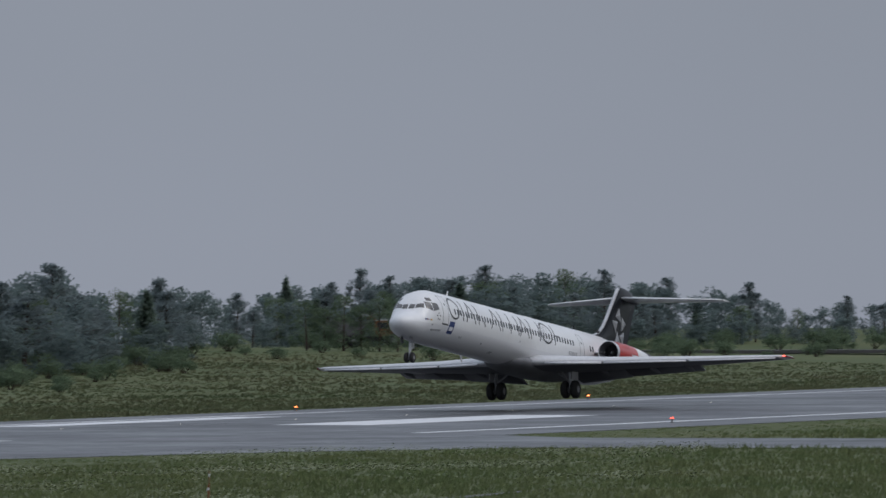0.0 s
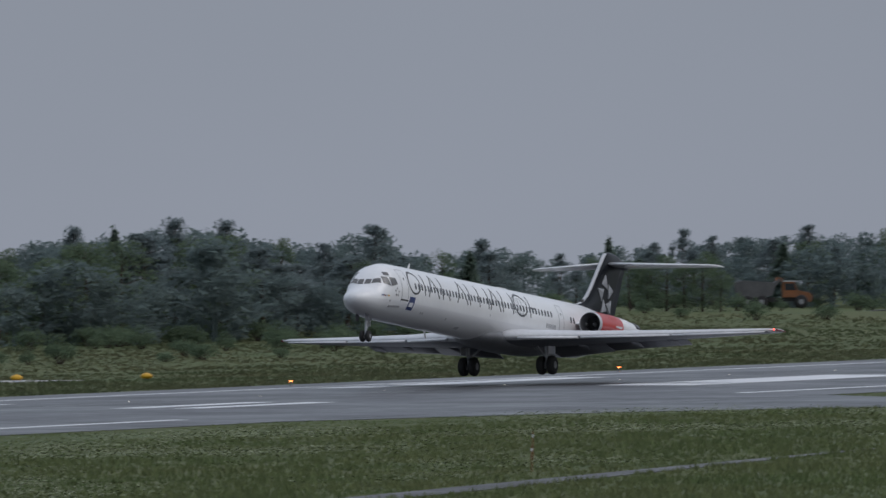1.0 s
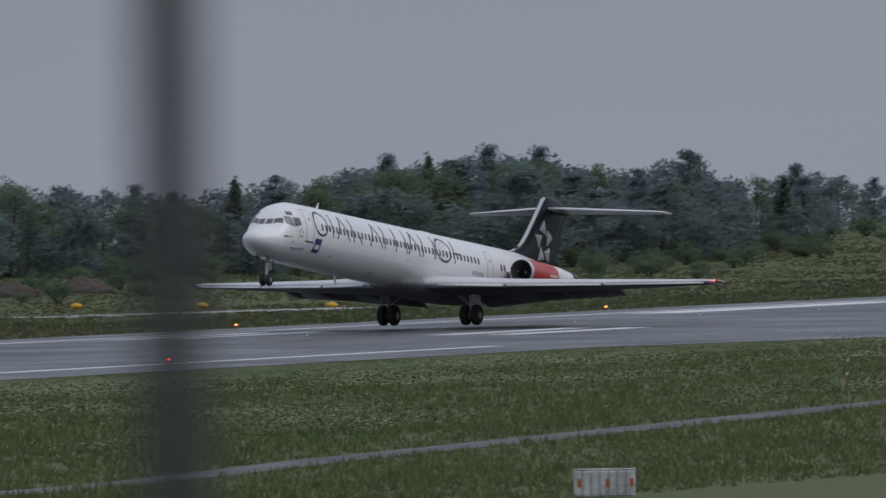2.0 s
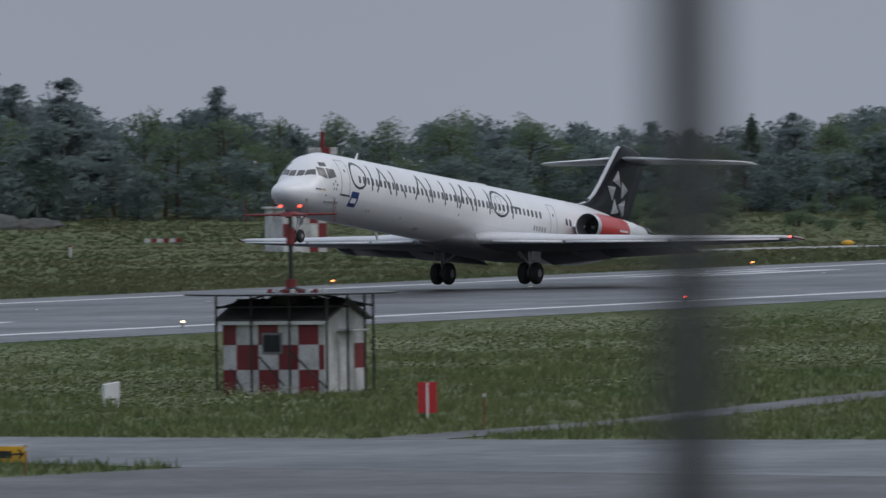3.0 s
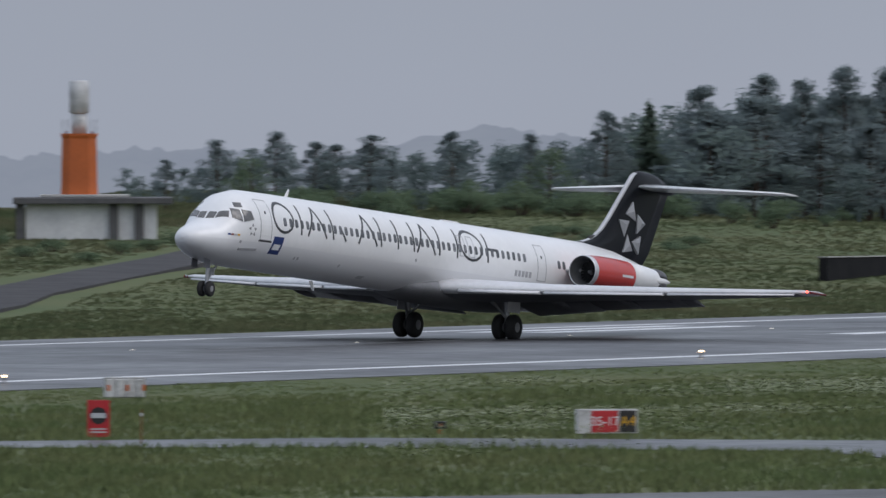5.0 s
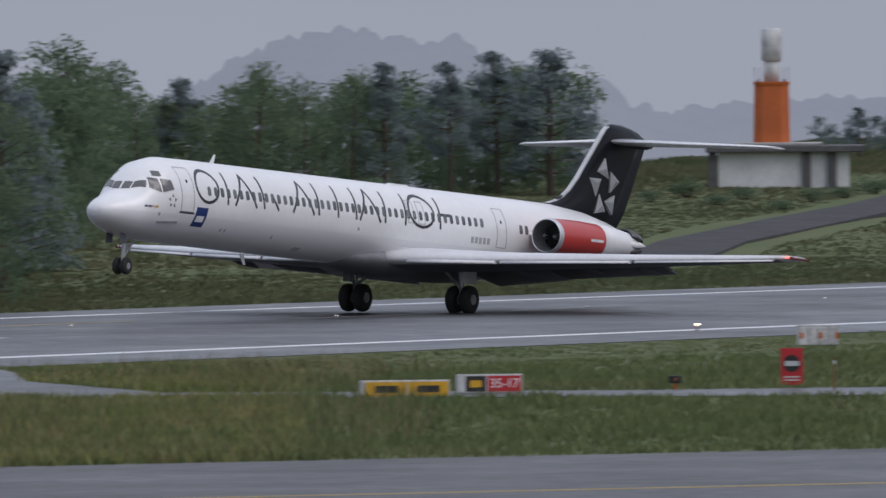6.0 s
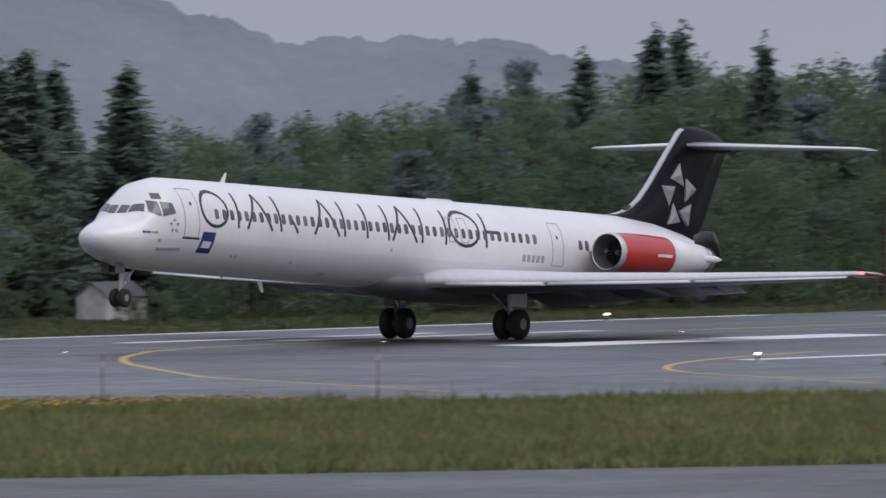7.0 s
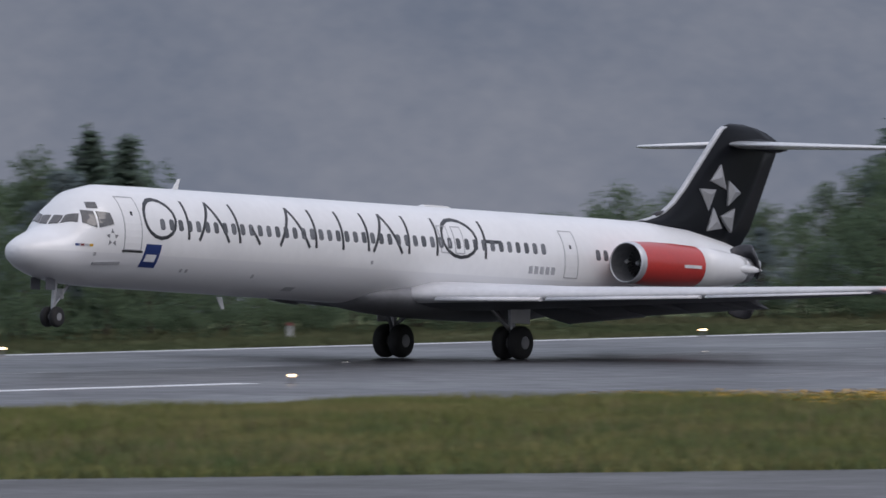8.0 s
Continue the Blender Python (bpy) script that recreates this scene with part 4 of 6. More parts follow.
WEST = [(57.87, -0.22, "b"), (58.04, -0.17, "p"), (58.33, -0.10, "b"), (58.52, -0.16, "b"), (58.70, -0.13, "b"), (58.83, -0.10, "p"), (59.09, -0.11, "p"),
        (59.27, -0.07, "p"), (59.47, -0.07, "p"), (59.69, -0.41, "p"), (60.66, -0.29, "p"), (60.86, -0.22, "p"), (61.08, -0.19, "p"), (61.23, -0.22, "p"),
        (55.72, -0.18, "p"), (55.94, -0.11, "p"), (56.15, -0.11, "s"), (56.42, -0.02, "s"), (56.52, -0.01, "s"), (56.68, -0.12, "b"), (56.85, -0.06, "s"),
        (57.07, -0.09, "b"), (57.35, -0.04, "p"), (57.60, 0.0, "b"), (57.77, -0.09, "b")]
NEAREST = [(53.89, -0.15, "s"), (53.99, -0.08, "s"), (54.10, -0.14, "s"), (54.38, -0.16, "s"), (54.60, -0.33, "b"), (54.90, -0.29, "p"), (55.07, -0.30, "b"),
           (55.25, -0.29, "b"), (55.42, -0.26, "b"), (55.72, -0.17, "s"), (50.26, -0.47, "b"), (50.46, -0.42, "s"), (50.60, -0.45, "s"), (50.05, -0.58, "b"),
           (52.52, -0.61, "b"), (52.70, -0.63, "b"), (53.06, -0.68, "b"), (53.30, -0.60, "b"), (53.65, -0.16, "s"), (53.45, -0.56, "b")]
KIND = {"p": "pine", "s": "spruce", "b": "broad"}
TOPS = sorted(EAST + MIDDLE + WEST + NEAREST)
for az, el, k in TOPS:
    r = wood_r(az) + trng.uniform(-6, 10)
    x, y = at(az, r)
    hgt = EYE[2] + r * math.tan(radians(el)) - gz(x, y)
    plant(KIND[k], x, y, hgt + (0.35 if k == "s" else 0.1), (1.75 if az < 54.5 else 1.4) if k == "s" else 1.45 if 59.4 < az < 61.5 else 1.05)


def canopy(az):
    """Height of the general canopy, below the trees that stand out."""
    return lerp(az, [t[0] for t in TOPS if t[0] != 59.69], [t[1] for t in TOPS if t[0] != 59.69])


WOODS_V = []


def deep_tree(x, y, height, wide):
    """A tree inside the woods: trunk and a rough crown of leaf sprays, joined with the rest of the woods."""
    rng = np.random.default_rng(trng.randrange(10 ** 6))
    s, z = height / 10.0, gz(x, y)
    n = 24
    h = rng.uniform(0.5, 9.3, n)
    a = rng.uniform(0, 6.28, n)
    e = 2.3 * np.sin(np.pi * np.minimum(1, 0.26 + 0.72 * h / 10)) ** 0.8 * rng.uniform(0.25, 1.05, n)
    c = np.stack([e * np.cos(a), e * np.sin(a), h], 1)
    m = 42 if math.hypot(x, y) > 720 else 84
    d = rng.normal(size=(n, m, 3))
    d *= (rng.uniform(0.3, 1.0, (n, m, 1)) ** 0.5) * 0.95 / np.linalg.norm(d, axis=2)[:, :, None]
    p0 = (c[:, None, :] + d).reshape(-1, 1, 3)
    tri = p0 + rng.normal(size=(n * m, 3, 3)) * (0.19 if m == 42 else 0.125)
    tr = np.array([[[0.2, 0, -0.3], [-0.2, 0, -0.3], [0, 0, 9]], [[0, 0.2, -0.3], [0, -0.2, -0.3], [0, 0, 9]]])
    v = np.concatenate([tri, tr]).reshape(-1, 3) * (s * wide, s * wide, s) + (x, y, z - 0.05)
    WOODS_V.append(v)


az = 49.0
while az < 72.6:
    gap = 59.56 < az < 60.45
    for row in range(5):
        a = az + trng.uniform(-0.06, 0.06)
        if (gap and row > 0) or ((57.65 < a < 60.6 or 54.0 < a < 54.55) and row in (0, 3)):
            continue
        r = wood_r(a) + (-9, 9, 24, -20, 38)[row] + trng.uniform(-5, 5)
        x, y = at(a, r)
        el = canopy(a) - trng.uniform(0.03, 0.13) * (2.4, 1.0, 1.0, 4.0, 0.8)[row] * (0.4 if a > 66 else 1.0)
        if 53.45 < a < 54.55:
            el = min(el, -0.44)
        if 50.75 < a < 52.4:
            el = min(el, -0.72)
        hgt = EYE[2] + r * math.tan(radians(el)) - gz(x, y)
        if gap:
            hgt = 0
        if hgt > 1.2:
            sp = trng.random()
            conif = 0.75 if 62 < az < 65 or az > 68.4 else 0.3
            wide = (1.9, 1.55, 1.6, 2.2, 1.7)[row] if az > 57.6 else (1.35, 1.25, 1.25, 1.6, 1.3)[row]
            if row > 0:
                deep_tree(x, y, hgt, wide * 0.92)
                continue
            plant("pine" if sp < conif * 0.85 else "spruce" if sp < conif else "broad", x, y, hgt, wide)
    az += 0.115 if az > 57.6 else 0.14
for a, r, h in ((59.74, 905, 1.5), (59.86, 885, 1.2), (60.0, 900, 1.6), (60.12, 880, 1.1), (60.22, 895, 1.3), (60.36, 870, 1.0), (60.48, 890, 1.4), (60.6, 900, 1.2), (60.72, 910, 1.7), (60.85, 905, 1.3)):
    plant("bush", *at(a, r), h, 2.0)
# beyond 965 m the leaves carry haze in their colour, nearer ones don't
for label, mt, lo, hi in (("dense far woods, haze put into their pale leaf colour", M_HAZYWOODS, 965, 9999), ("dense leafy woods close behind the runway", M_GROVE, 0, 965)):
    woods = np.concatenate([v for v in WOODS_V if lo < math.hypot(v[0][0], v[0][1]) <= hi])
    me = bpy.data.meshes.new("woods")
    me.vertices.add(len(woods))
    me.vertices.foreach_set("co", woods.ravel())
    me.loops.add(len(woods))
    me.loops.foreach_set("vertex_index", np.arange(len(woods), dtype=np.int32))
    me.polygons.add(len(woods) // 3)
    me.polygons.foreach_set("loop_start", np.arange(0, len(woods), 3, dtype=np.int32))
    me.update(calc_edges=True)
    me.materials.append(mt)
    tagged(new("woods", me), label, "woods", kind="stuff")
# low bushes in front of the woods
for i in range(280):
    a = trng.uniform(49, 72.5) if i < 130 else trng.uniform(65.3, 72.5)
    if 54.0 < a < 54.55 or 63.7 < a < 64.6 or 57.9 < a < 61.3 and not (58.1 < a < 59.3 and i % 2):
        continue
    r = wood_r(a) - trng.uniform(8, 16 if a < 57.5 else 60 if i < 130 else 110)
    x, y = at(a, r)
    plant("bush", x, y, trng.uniform(1.0, 2.6) if a > 57.5 else trng.uniform(0.9, 1.9), 1.4)


for i in range(34):
    a = trng.uniform(60.9, 62.7)
    plant("bush", *at(a, wood_r(a) - trng.uniform(6, 34)), trng.uniform(1.4, 2.8), 2.0)


for i in range(26):
    plant("bush", *at(trng.uniform(61.25, 62.7), trng.uniform(880, 960)), trng.uniform(0.6, 1.2), 2.6)


# birches before the haul road
for a, e in ((69.96, -0.25), (70.03, -0.28), (70.10, -0.23), (70.17, -0.27), (70.24, -0.24), (70.31, -0.29)):
    x, y = at(a, 1258)
    plant("broad", x, y, EYE[2] + 1258 * math.tan(radians(e)) - gz(x, y), 1.5)


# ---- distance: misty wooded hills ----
# emission only: the mist is mixed into a glowing colour, unlit by the sky
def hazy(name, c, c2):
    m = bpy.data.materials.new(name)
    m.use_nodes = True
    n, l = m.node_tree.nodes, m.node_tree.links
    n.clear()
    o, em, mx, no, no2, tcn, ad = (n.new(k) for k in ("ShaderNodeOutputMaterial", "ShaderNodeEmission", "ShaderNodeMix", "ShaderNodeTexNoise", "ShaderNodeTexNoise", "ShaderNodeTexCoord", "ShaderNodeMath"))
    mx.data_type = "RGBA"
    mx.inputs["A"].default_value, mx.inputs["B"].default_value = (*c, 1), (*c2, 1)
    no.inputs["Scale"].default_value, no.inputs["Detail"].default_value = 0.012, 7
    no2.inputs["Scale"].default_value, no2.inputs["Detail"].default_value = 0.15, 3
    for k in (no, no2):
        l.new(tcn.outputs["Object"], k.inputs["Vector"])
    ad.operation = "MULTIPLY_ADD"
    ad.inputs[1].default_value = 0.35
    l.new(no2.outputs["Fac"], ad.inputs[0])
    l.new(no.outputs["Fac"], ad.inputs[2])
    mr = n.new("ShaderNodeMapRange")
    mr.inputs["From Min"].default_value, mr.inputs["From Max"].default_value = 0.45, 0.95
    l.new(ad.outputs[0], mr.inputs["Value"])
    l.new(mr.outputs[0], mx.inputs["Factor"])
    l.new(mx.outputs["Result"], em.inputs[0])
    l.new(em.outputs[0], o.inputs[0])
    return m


def hill(label, r, table, material, rough):
    azs = np.arange(table[0][0], table[-1][0], 0.02)
    secs = []
    for f, k in ((0.0, 0.0), (0.45, 60), (0.8, 150), (0.95, 220), (1.0, 260), (0.6, 400)):
        row = []
        for i, a in enumerate(azs):
            el = lerp(a, [t[0] for t in table], [t[1] for t in table])
            top = EYE[2] + r * math.tan(radians(el))
            x, y = at(a, r + k)
            bumps = noise.fractal(Vector((a * 14, 0.4, r)), 0.6, 2.2, 6) * rough * f
            row.append((x, y, -130 + (top + 130) * f + bumps))
        secs.append(row)
    n = len(azs)
    v = [p for s in secs for p in s]
    fc = [(i * n + j, i * n + j + 1, (i + 1) * n + j + 1, (i + 1) * n + j) for i in range(len(secs) - 1) for j in range(n - 1)]
    tagged(pydata("backdrop_hill", v, fc, material), label, "hill", kind="structure")


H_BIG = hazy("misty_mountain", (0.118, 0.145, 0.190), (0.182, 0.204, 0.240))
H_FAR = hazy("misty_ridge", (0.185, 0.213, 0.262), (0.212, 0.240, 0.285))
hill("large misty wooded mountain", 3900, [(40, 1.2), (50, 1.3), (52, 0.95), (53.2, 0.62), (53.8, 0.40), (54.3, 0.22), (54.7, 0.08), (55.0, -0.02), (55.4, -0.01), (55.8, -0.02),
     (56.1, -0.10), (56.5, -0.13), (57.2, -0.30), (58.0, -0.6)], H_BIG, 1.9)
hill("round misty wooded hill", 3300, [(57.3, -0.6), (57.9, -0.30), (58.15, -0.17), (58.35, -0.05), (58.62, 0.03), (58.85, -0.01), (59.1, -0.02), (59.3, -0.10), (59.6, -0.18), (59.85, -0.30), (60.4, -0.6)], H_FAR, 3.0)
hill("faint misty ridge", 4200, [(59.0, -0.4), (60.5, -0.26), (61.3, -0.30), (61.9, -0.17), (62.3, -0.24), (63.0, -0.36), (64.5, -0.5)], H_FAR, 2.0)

# ---- taxiways, roads and painted lead lines ----
TAXI_EXIT = [(352, 277.4), (432, 277.4), (426, 272.5), (415, 265), (403, 252), (411, 239), (421, 230), (426.5, 208), (421, 185), (419, 160), (424, 130), (380, 150), (392, 183),
             (402, 200), (412, 208), (410, 224), (400, 242), (394, 254), (381, 260), (367, 268)]
TAXI_FRONT = [(238, 269), (287, 240), (360, 196.5), (379, 184.5), (393, 182.4), (416, 140), (330, 120), (180, 215)]
TAXI_EAST = [(706, 277.4), (792, 277.4), (781, 269), (776, 250), (770, 222), (738, 222), (745, 258), (733, 268)]
PATH = [(421, 187.6), (444, 189), (473, 193.9), (538, 202.9), (579, 209.2), (625, 216.4), (625, 216.8), (579, 211.0), (538, 205.4), (473, 196.6), (444, 191.4), (421, 190.6)]
slab("taxiway_exit", TAXI_EXIT, -0.05, 0.026, M_ASPH, "wet asphalt taxiway leaving the runway", "taxiway")
slab("taxiway_front", TAXI_FRONT, -0.05, 0.022, M_SHOULDER, "wet grey asphalt taxiway in the foreground", "taxiway")
slab("taxiway_east", TAXI_EAST, -0.05, 0.024, M_ASPH, "wet asphalt taxiway stub beside the runway", "taxiway")
slab("service_path", PATH, -0.05, 0.03, M_SHOULDER, "narrow wet service path through the meadow", "path")


def ribbon(name, pts, w, z, material, label, category, lift=False):
    v, fc = [], []
    for i, (x, y) in enumerate(pts):
        a, b = pts[max(0, i - 1)], pts[min(len(pts) - 1, i + 1)]
        d = Vector((b[0] - a[0], b[1] - a[1])).normalized()
        for s in (1, -1):
            px, py = x - d.y * w / 2 * s, y + d.x * w / 2 * s
            zz = z + (gz(px, py) if lift else crown(py) - 0.03 if NEAR < py < FAR else 0)
            v += [(px, py, zz), (px, py, zz - 0.3)]
    for i in range(len(pts) - 1):
        k = 4 * i
        fc += [(k, k + 2, k + 6, k + 4), (k, k + 4, k + 5, k + 1), (k + 2, k + 3, k + 7, k + 6)]
    return tagged(pydata(name, v, fc, material), label, category, kind="structure")


def arc(p0, p1, p2, n=14):
    return [((1 - t) ** 2 * p0[0] + 2 * t * (1 - t) * p1[0] + t * t * p2[0], (1 - t) ** 2 * p0[1] + 2 * t * (1 - t) * p1[1] + t * t * p2[1]) for t in np.linspace(0, 1, n)]


ribbon("lead_line", [(392, 268)] + [(398.6, 277.4), (403.8, 286.2), (410.6, 292.8), (416.5, 298.3), (420, 301.1), (424.4, 304.2), (433.2, 309.4), (440.3, 312.1), (446.5, 313.3), (500, 314.2)], 0.30, 0.037, M_PAINTY, "yellow painted lead line", "runway marking")
ribbon("lead_line", [(408, 262)] + arc((418, 276), (426, 285), (446, 289)), 0.28, 0.037, M_PAINTY, "yellow painted lead line", "runway marking")
ribbon("taxi_line", [(250, 231), (327.5, 184.4), (352, 168)], 0.25, 0.032, M_PAINTY, "yellow painted taxiway line", "runway marking")
ribbon("perimeter_road", [(628, 367), (655, 379), (678, 390.5), (722, 409), (767, 429.5), (812, 449)], 4.5, 0.14, M_GRAVEL, "grey road climbing the bank", "road", True)
ribbon("concrete_strip", [(842, 369), (872, 357)], 5, 0.06, M_CONC, "pale concrete strip in the grass", "path", True)
ribbon("haul_road", [(1195, 505), (1229, 425), (1303, 250)], 9, 0.10, M_SHOULDER, "wet haul road before the woods", "road", True)


# ---- runway lamps ----
def runway_lamp(x, y, lens, label):
    t = thing("runway_lamp", label, "runway light", Matrix.Translation((x, y, crown(y))), "runway edge lights")
    bm = B()
    rod(bm, (0, 0, 0), (0, 0, 0.05), 0.16, 0.14, 12)
    rod(bm, (0, 0, 0.05), (0, 0, 0.24), 0.05, 0.06, 8)
    part("stand", bm, M_GALV, t)
    bm = B()
    rod(bm, (0, 0, 0.24), (0, 0, 0.31), 0.09, 0.06, 12)
    part("lens", bm, lens, t)
    return t


for i in range(16):
    x = 957.4 - 58.2 * i
    runway_lamp(x, 328.8, M_LORANGE if x > 600 else M_LWHITE, "red-orange glowing runway edge lamp" if x > 600 else "warm white glowing runway edge lamp")
for x in (955.5, 897.3, 839.1, 665.0, 607.0, 548.8, 490.7, 432.6, 366.4, 316.0):
    runway_lamp(x, 282.9 if x > 380 else 294.2, M_LRED if x > 640 else M_LWHITE, "red glowing runway edge lamp" if x > 640 else "warm white glowing runway edge lamp")
runway_lamp(393.5, 328.8, M_LWHITE, "warm white glowing runway edge lamp")
for i in range(30):
    t = thing("centre_lamp", "small white lamp set flush in the runway", "runway light", Matrix.Translation((930 - 20 * i, 310.8, crown(310.8))), "runway centre lights")
    bm = B()
    rod(bm, (0, 0, 0), (0, 0, 0.03), 0.13, 0.10, 10)
    part("ring", bm, M_GALV, t)
    bm = B()
    rod(bm, (0, 0, 0.03), (0, 0, 0.05), 0.04, 0.025, 8)
    part("lens", bm, M_LDIM, t)


# ---- signs ----
def facing(x, y, turn=0.0):
    """A pose on the ground whose front, -y, looks back at the eye."""
    return Matrix.Translation((x, y, gz(x, y))) @ Matrix.Rotation(-math.atan2(x, y) + radians(turn), 4, "Z")


def lettering(text, size, material, parent, x, y, z):
    cu = bpy.data.curves.new("lettering", "FONT")
    cu.body, cu.size, cu.align_x, cu.align_y, cu.extrude = text, size, "CENTER", "CENTER", 0.004
    ob = bpy.data.objects.new("lettering", cu)
    scene.collection.objects.link(ob)
    me = bpy.data.meshes.new_from_object(ob)
    bpy.data.objects.remove(ob)
    me.materials.append(material)
    o = new("lettering", me)
    o.parent = parent
    o.matrix_basis = Matrix.Translation((x, y, z)) @ Matrix.Rotation(math.pi / 2, 4, "X")
    return o


def arrow_shape(parent, x, z, way, material, y=-0.135):
    bm = B()
    box(bm, x - 0.20, x + 0.20, y, y + 0.012, z - 0.03, z + 0.03)
    for s in (1, -1):
        m = Matrix.Translation((x + way * 0.13, y + 0.006, z + s * 0.055)) @ Matrix.Rotation(way * s * 0.75, 4, "Y")
        bmesh.ops.create_cube(bm, size=1, matrix=m @ Matrix.Diagonal((0.22, 0.012, 0.055, 1)))
    part("arrow", bm, material, parent)


def lit_sign(label, m, panels, height, side=0.0):
    """A row of flat sign boxes on short legs. panels: width, face, lettering or None, its material, bars."""
    t = thing("guidance_sign", label, "sign", m, "airfield guidance signs")
    w = sum(p[0] for p in panels) + side
    x = -w / 2
    bm = B()
    box(bm, x - 0.03, w / 2 + 0.03, -0.12, 0.14, 0.14, height + 0.03, 0.015)
    part("housing", bm, M_WHITEP, t, "weathered pale metal housing")
    for k in (x + 0.25, w / 2 - 0.25):
        bm = B()
        rod(bm, (k, 0, -0.1), (k, 0, 0.15), 0.04)
        part("leg", bm, M_GALV, t)
    x += side
    for pw, face, text, ink, arrow in panels:
        bm = B()
        box(bm, x + 0.025, x + pw - 0.025, -0.132, -0.10, 0.18, height - 0.02, 0.006)
        pn = part("panel", bm, face, t)
        c = x + pw / 2
        if arrow:
            arrow_shape(pn, c + arrow * (pw * 0.5 - 0.32), (height + 0.18) / 2, arrow, ink, -0.14)
            c -= arrow * 0.22
        if text == "bar":
            bm = B()
            box(bm, c - pw * 0.27, c + pw * 0.27, -0.139, -0.131, (height + 0.18) / 2 - 0.12, (height + 0.18) / 2 + 0.10)
            part("bar", bm, ink, pn)
        elif text:
            lettering(text, 0.46 if len(text) < 4 else 0.42, ink, pn, c, -0.136, (height + 0.16) / 2)
        x += pw
    return t


lit_sign("red and black lit runway sign in pale housing", facing(425.5, 222.8, 16), [(0.95, M_SIGNRED, "35-17", M_PAINTW, 0), (0.60, M_SIGNBLACK, "A4", M_YELLOW, 0)], 0.90, 0.42)
lit_sign("yellow and black direction sign half in grass", facing(396.2, 191.3, 0) @ Matrix.Translation((0, 0, -0.14)), [(1.05, M_YELLOW, "A4", M_SIGNBLACK, -1), (0.62, M_SIGNBLACK, "bar", M_YELLOW, 0), (1.05, M_YELLOW, "bar", M_SIGNBLACK, 1)], 0.68)
lit_sign("pair of yellow direction panels in grass", facing(400.2, 241.4, 14) @ Matrix.Translation((0, 0, -0.12)), [(1.38, M_YELLOW, "bar", M_SIGNBLACK, 0), (1.34, M_YELLOW, "bar", M_SIGNBLACK, 0)], 0.66, 0.10)
lit_sign("black and red lit runway sign in grass", facing(406.6, 242.1, 14) @ Matrix.Translation((0, 0, -0.12)), [(0.72, M_SIGNBLACK, "bar", M_YELLOW, 0), (1.15, M_SIGNRED, "35-17", M_PAINTW, 0)], 0.70, 0.20)


def red_board():
    t = thing("marker_board", "red board with white stripe on a post", "sign", facing(446.2, 199.1, 0))
    bm = B()
    box(bm, -0.31, 0.31, -0.02, 0.02, 0.22, 1.24, 0.006)
    part("board", bm, M_SIGNRED, t)
    bm = B()
    box(bm, -0.035, 0.035, -0.05, -0.024, -0.1, 1.22, 0.004)
    part("post", bm, M_PAINTW, t, "white painted post")


red_board()


def no_entry_board():
    t = thing("stop_board", "red board with a dark octagon on a post", "sign", facing(417.0, 236.9, 0))
    bm = B()
    box(bm, -0.36, 0.36, -0.02, 0.02, 0.06, 1.26, 0.01)
    b = part("board", bm, M_SIGNRED, t)
    bm = B()
    rod(bm, (0, -0.022, 0.76), (0, -0.036, 0.76), 0.29, None, 8)
    part("octagon", bm, M_SIGNBLACK, b)
    bm = B()
    box(bm, -0.24, 0.24, -0.045, -0.037, 0.68, 0.84)
    part("bar", bm, M_SILVER, b)
    for z in (0.20, 0.30):
        bm = B()
        box(bm, -0.25, 0.25, -0.03, -0.021, z, z + 0.05)
        part("text_bar", bm, M_WHITEP, b)
    bm = B()
    rod(bm, (0, 0.05, -0.2), (0, 0.05, 1.2), 0.035)
    part("post", bm, M_GALV, t)


no_entry_board()


def plastic_barrier(label, m, w, h, ribs):
    t = thing("road_barrier", label, "barrier", m, "road barriers")
    bm = B()
    box(bm, -w / 2, w / 2, -0.16, 0.16, 0.05, h - 0.04, 0.03)
    part("body", bm, M_WHITEP, t)
    for i in range(ribs):
        x = -w / 2 + (i + 0.5) * w / ribs
        bm = B()
        box(bm, x - w / ribs * 0.38, x + w / ribs * 0.38, -0.22, -0.155, 0.06, h - 0.07, 0.025)
        part("rib", bm, M_WHITEP, t)
    for x in (-w * 0.40, w * 0.06, w * 0.46):
        bm = B()
        box(bm, x - 0.06, x + 0.06, -0.236, -0.222, h * 0.38, h * 0.66, 0.004)
        part("rust_patch", bm, M_ORANGE, t, "rusty orange reflector patch")
    bm = B()
    box(bm, -w / 2 - 0.02, w / 2 + 0.02, -0.17, 0.17, h - 0.05, h, 0.015)
    part("top_rail", bm, M_WHITEP, t)


plastic_barrier("grey-white ribbed barrier by the taxiway", facing(423.2, 165.6, -6), 1.88, 0.90, 7)
plastic_barrier("grey-white barrier with orange ends in grass", facing(470.5, 266.2, 4), 1.5, 0.80, 4)


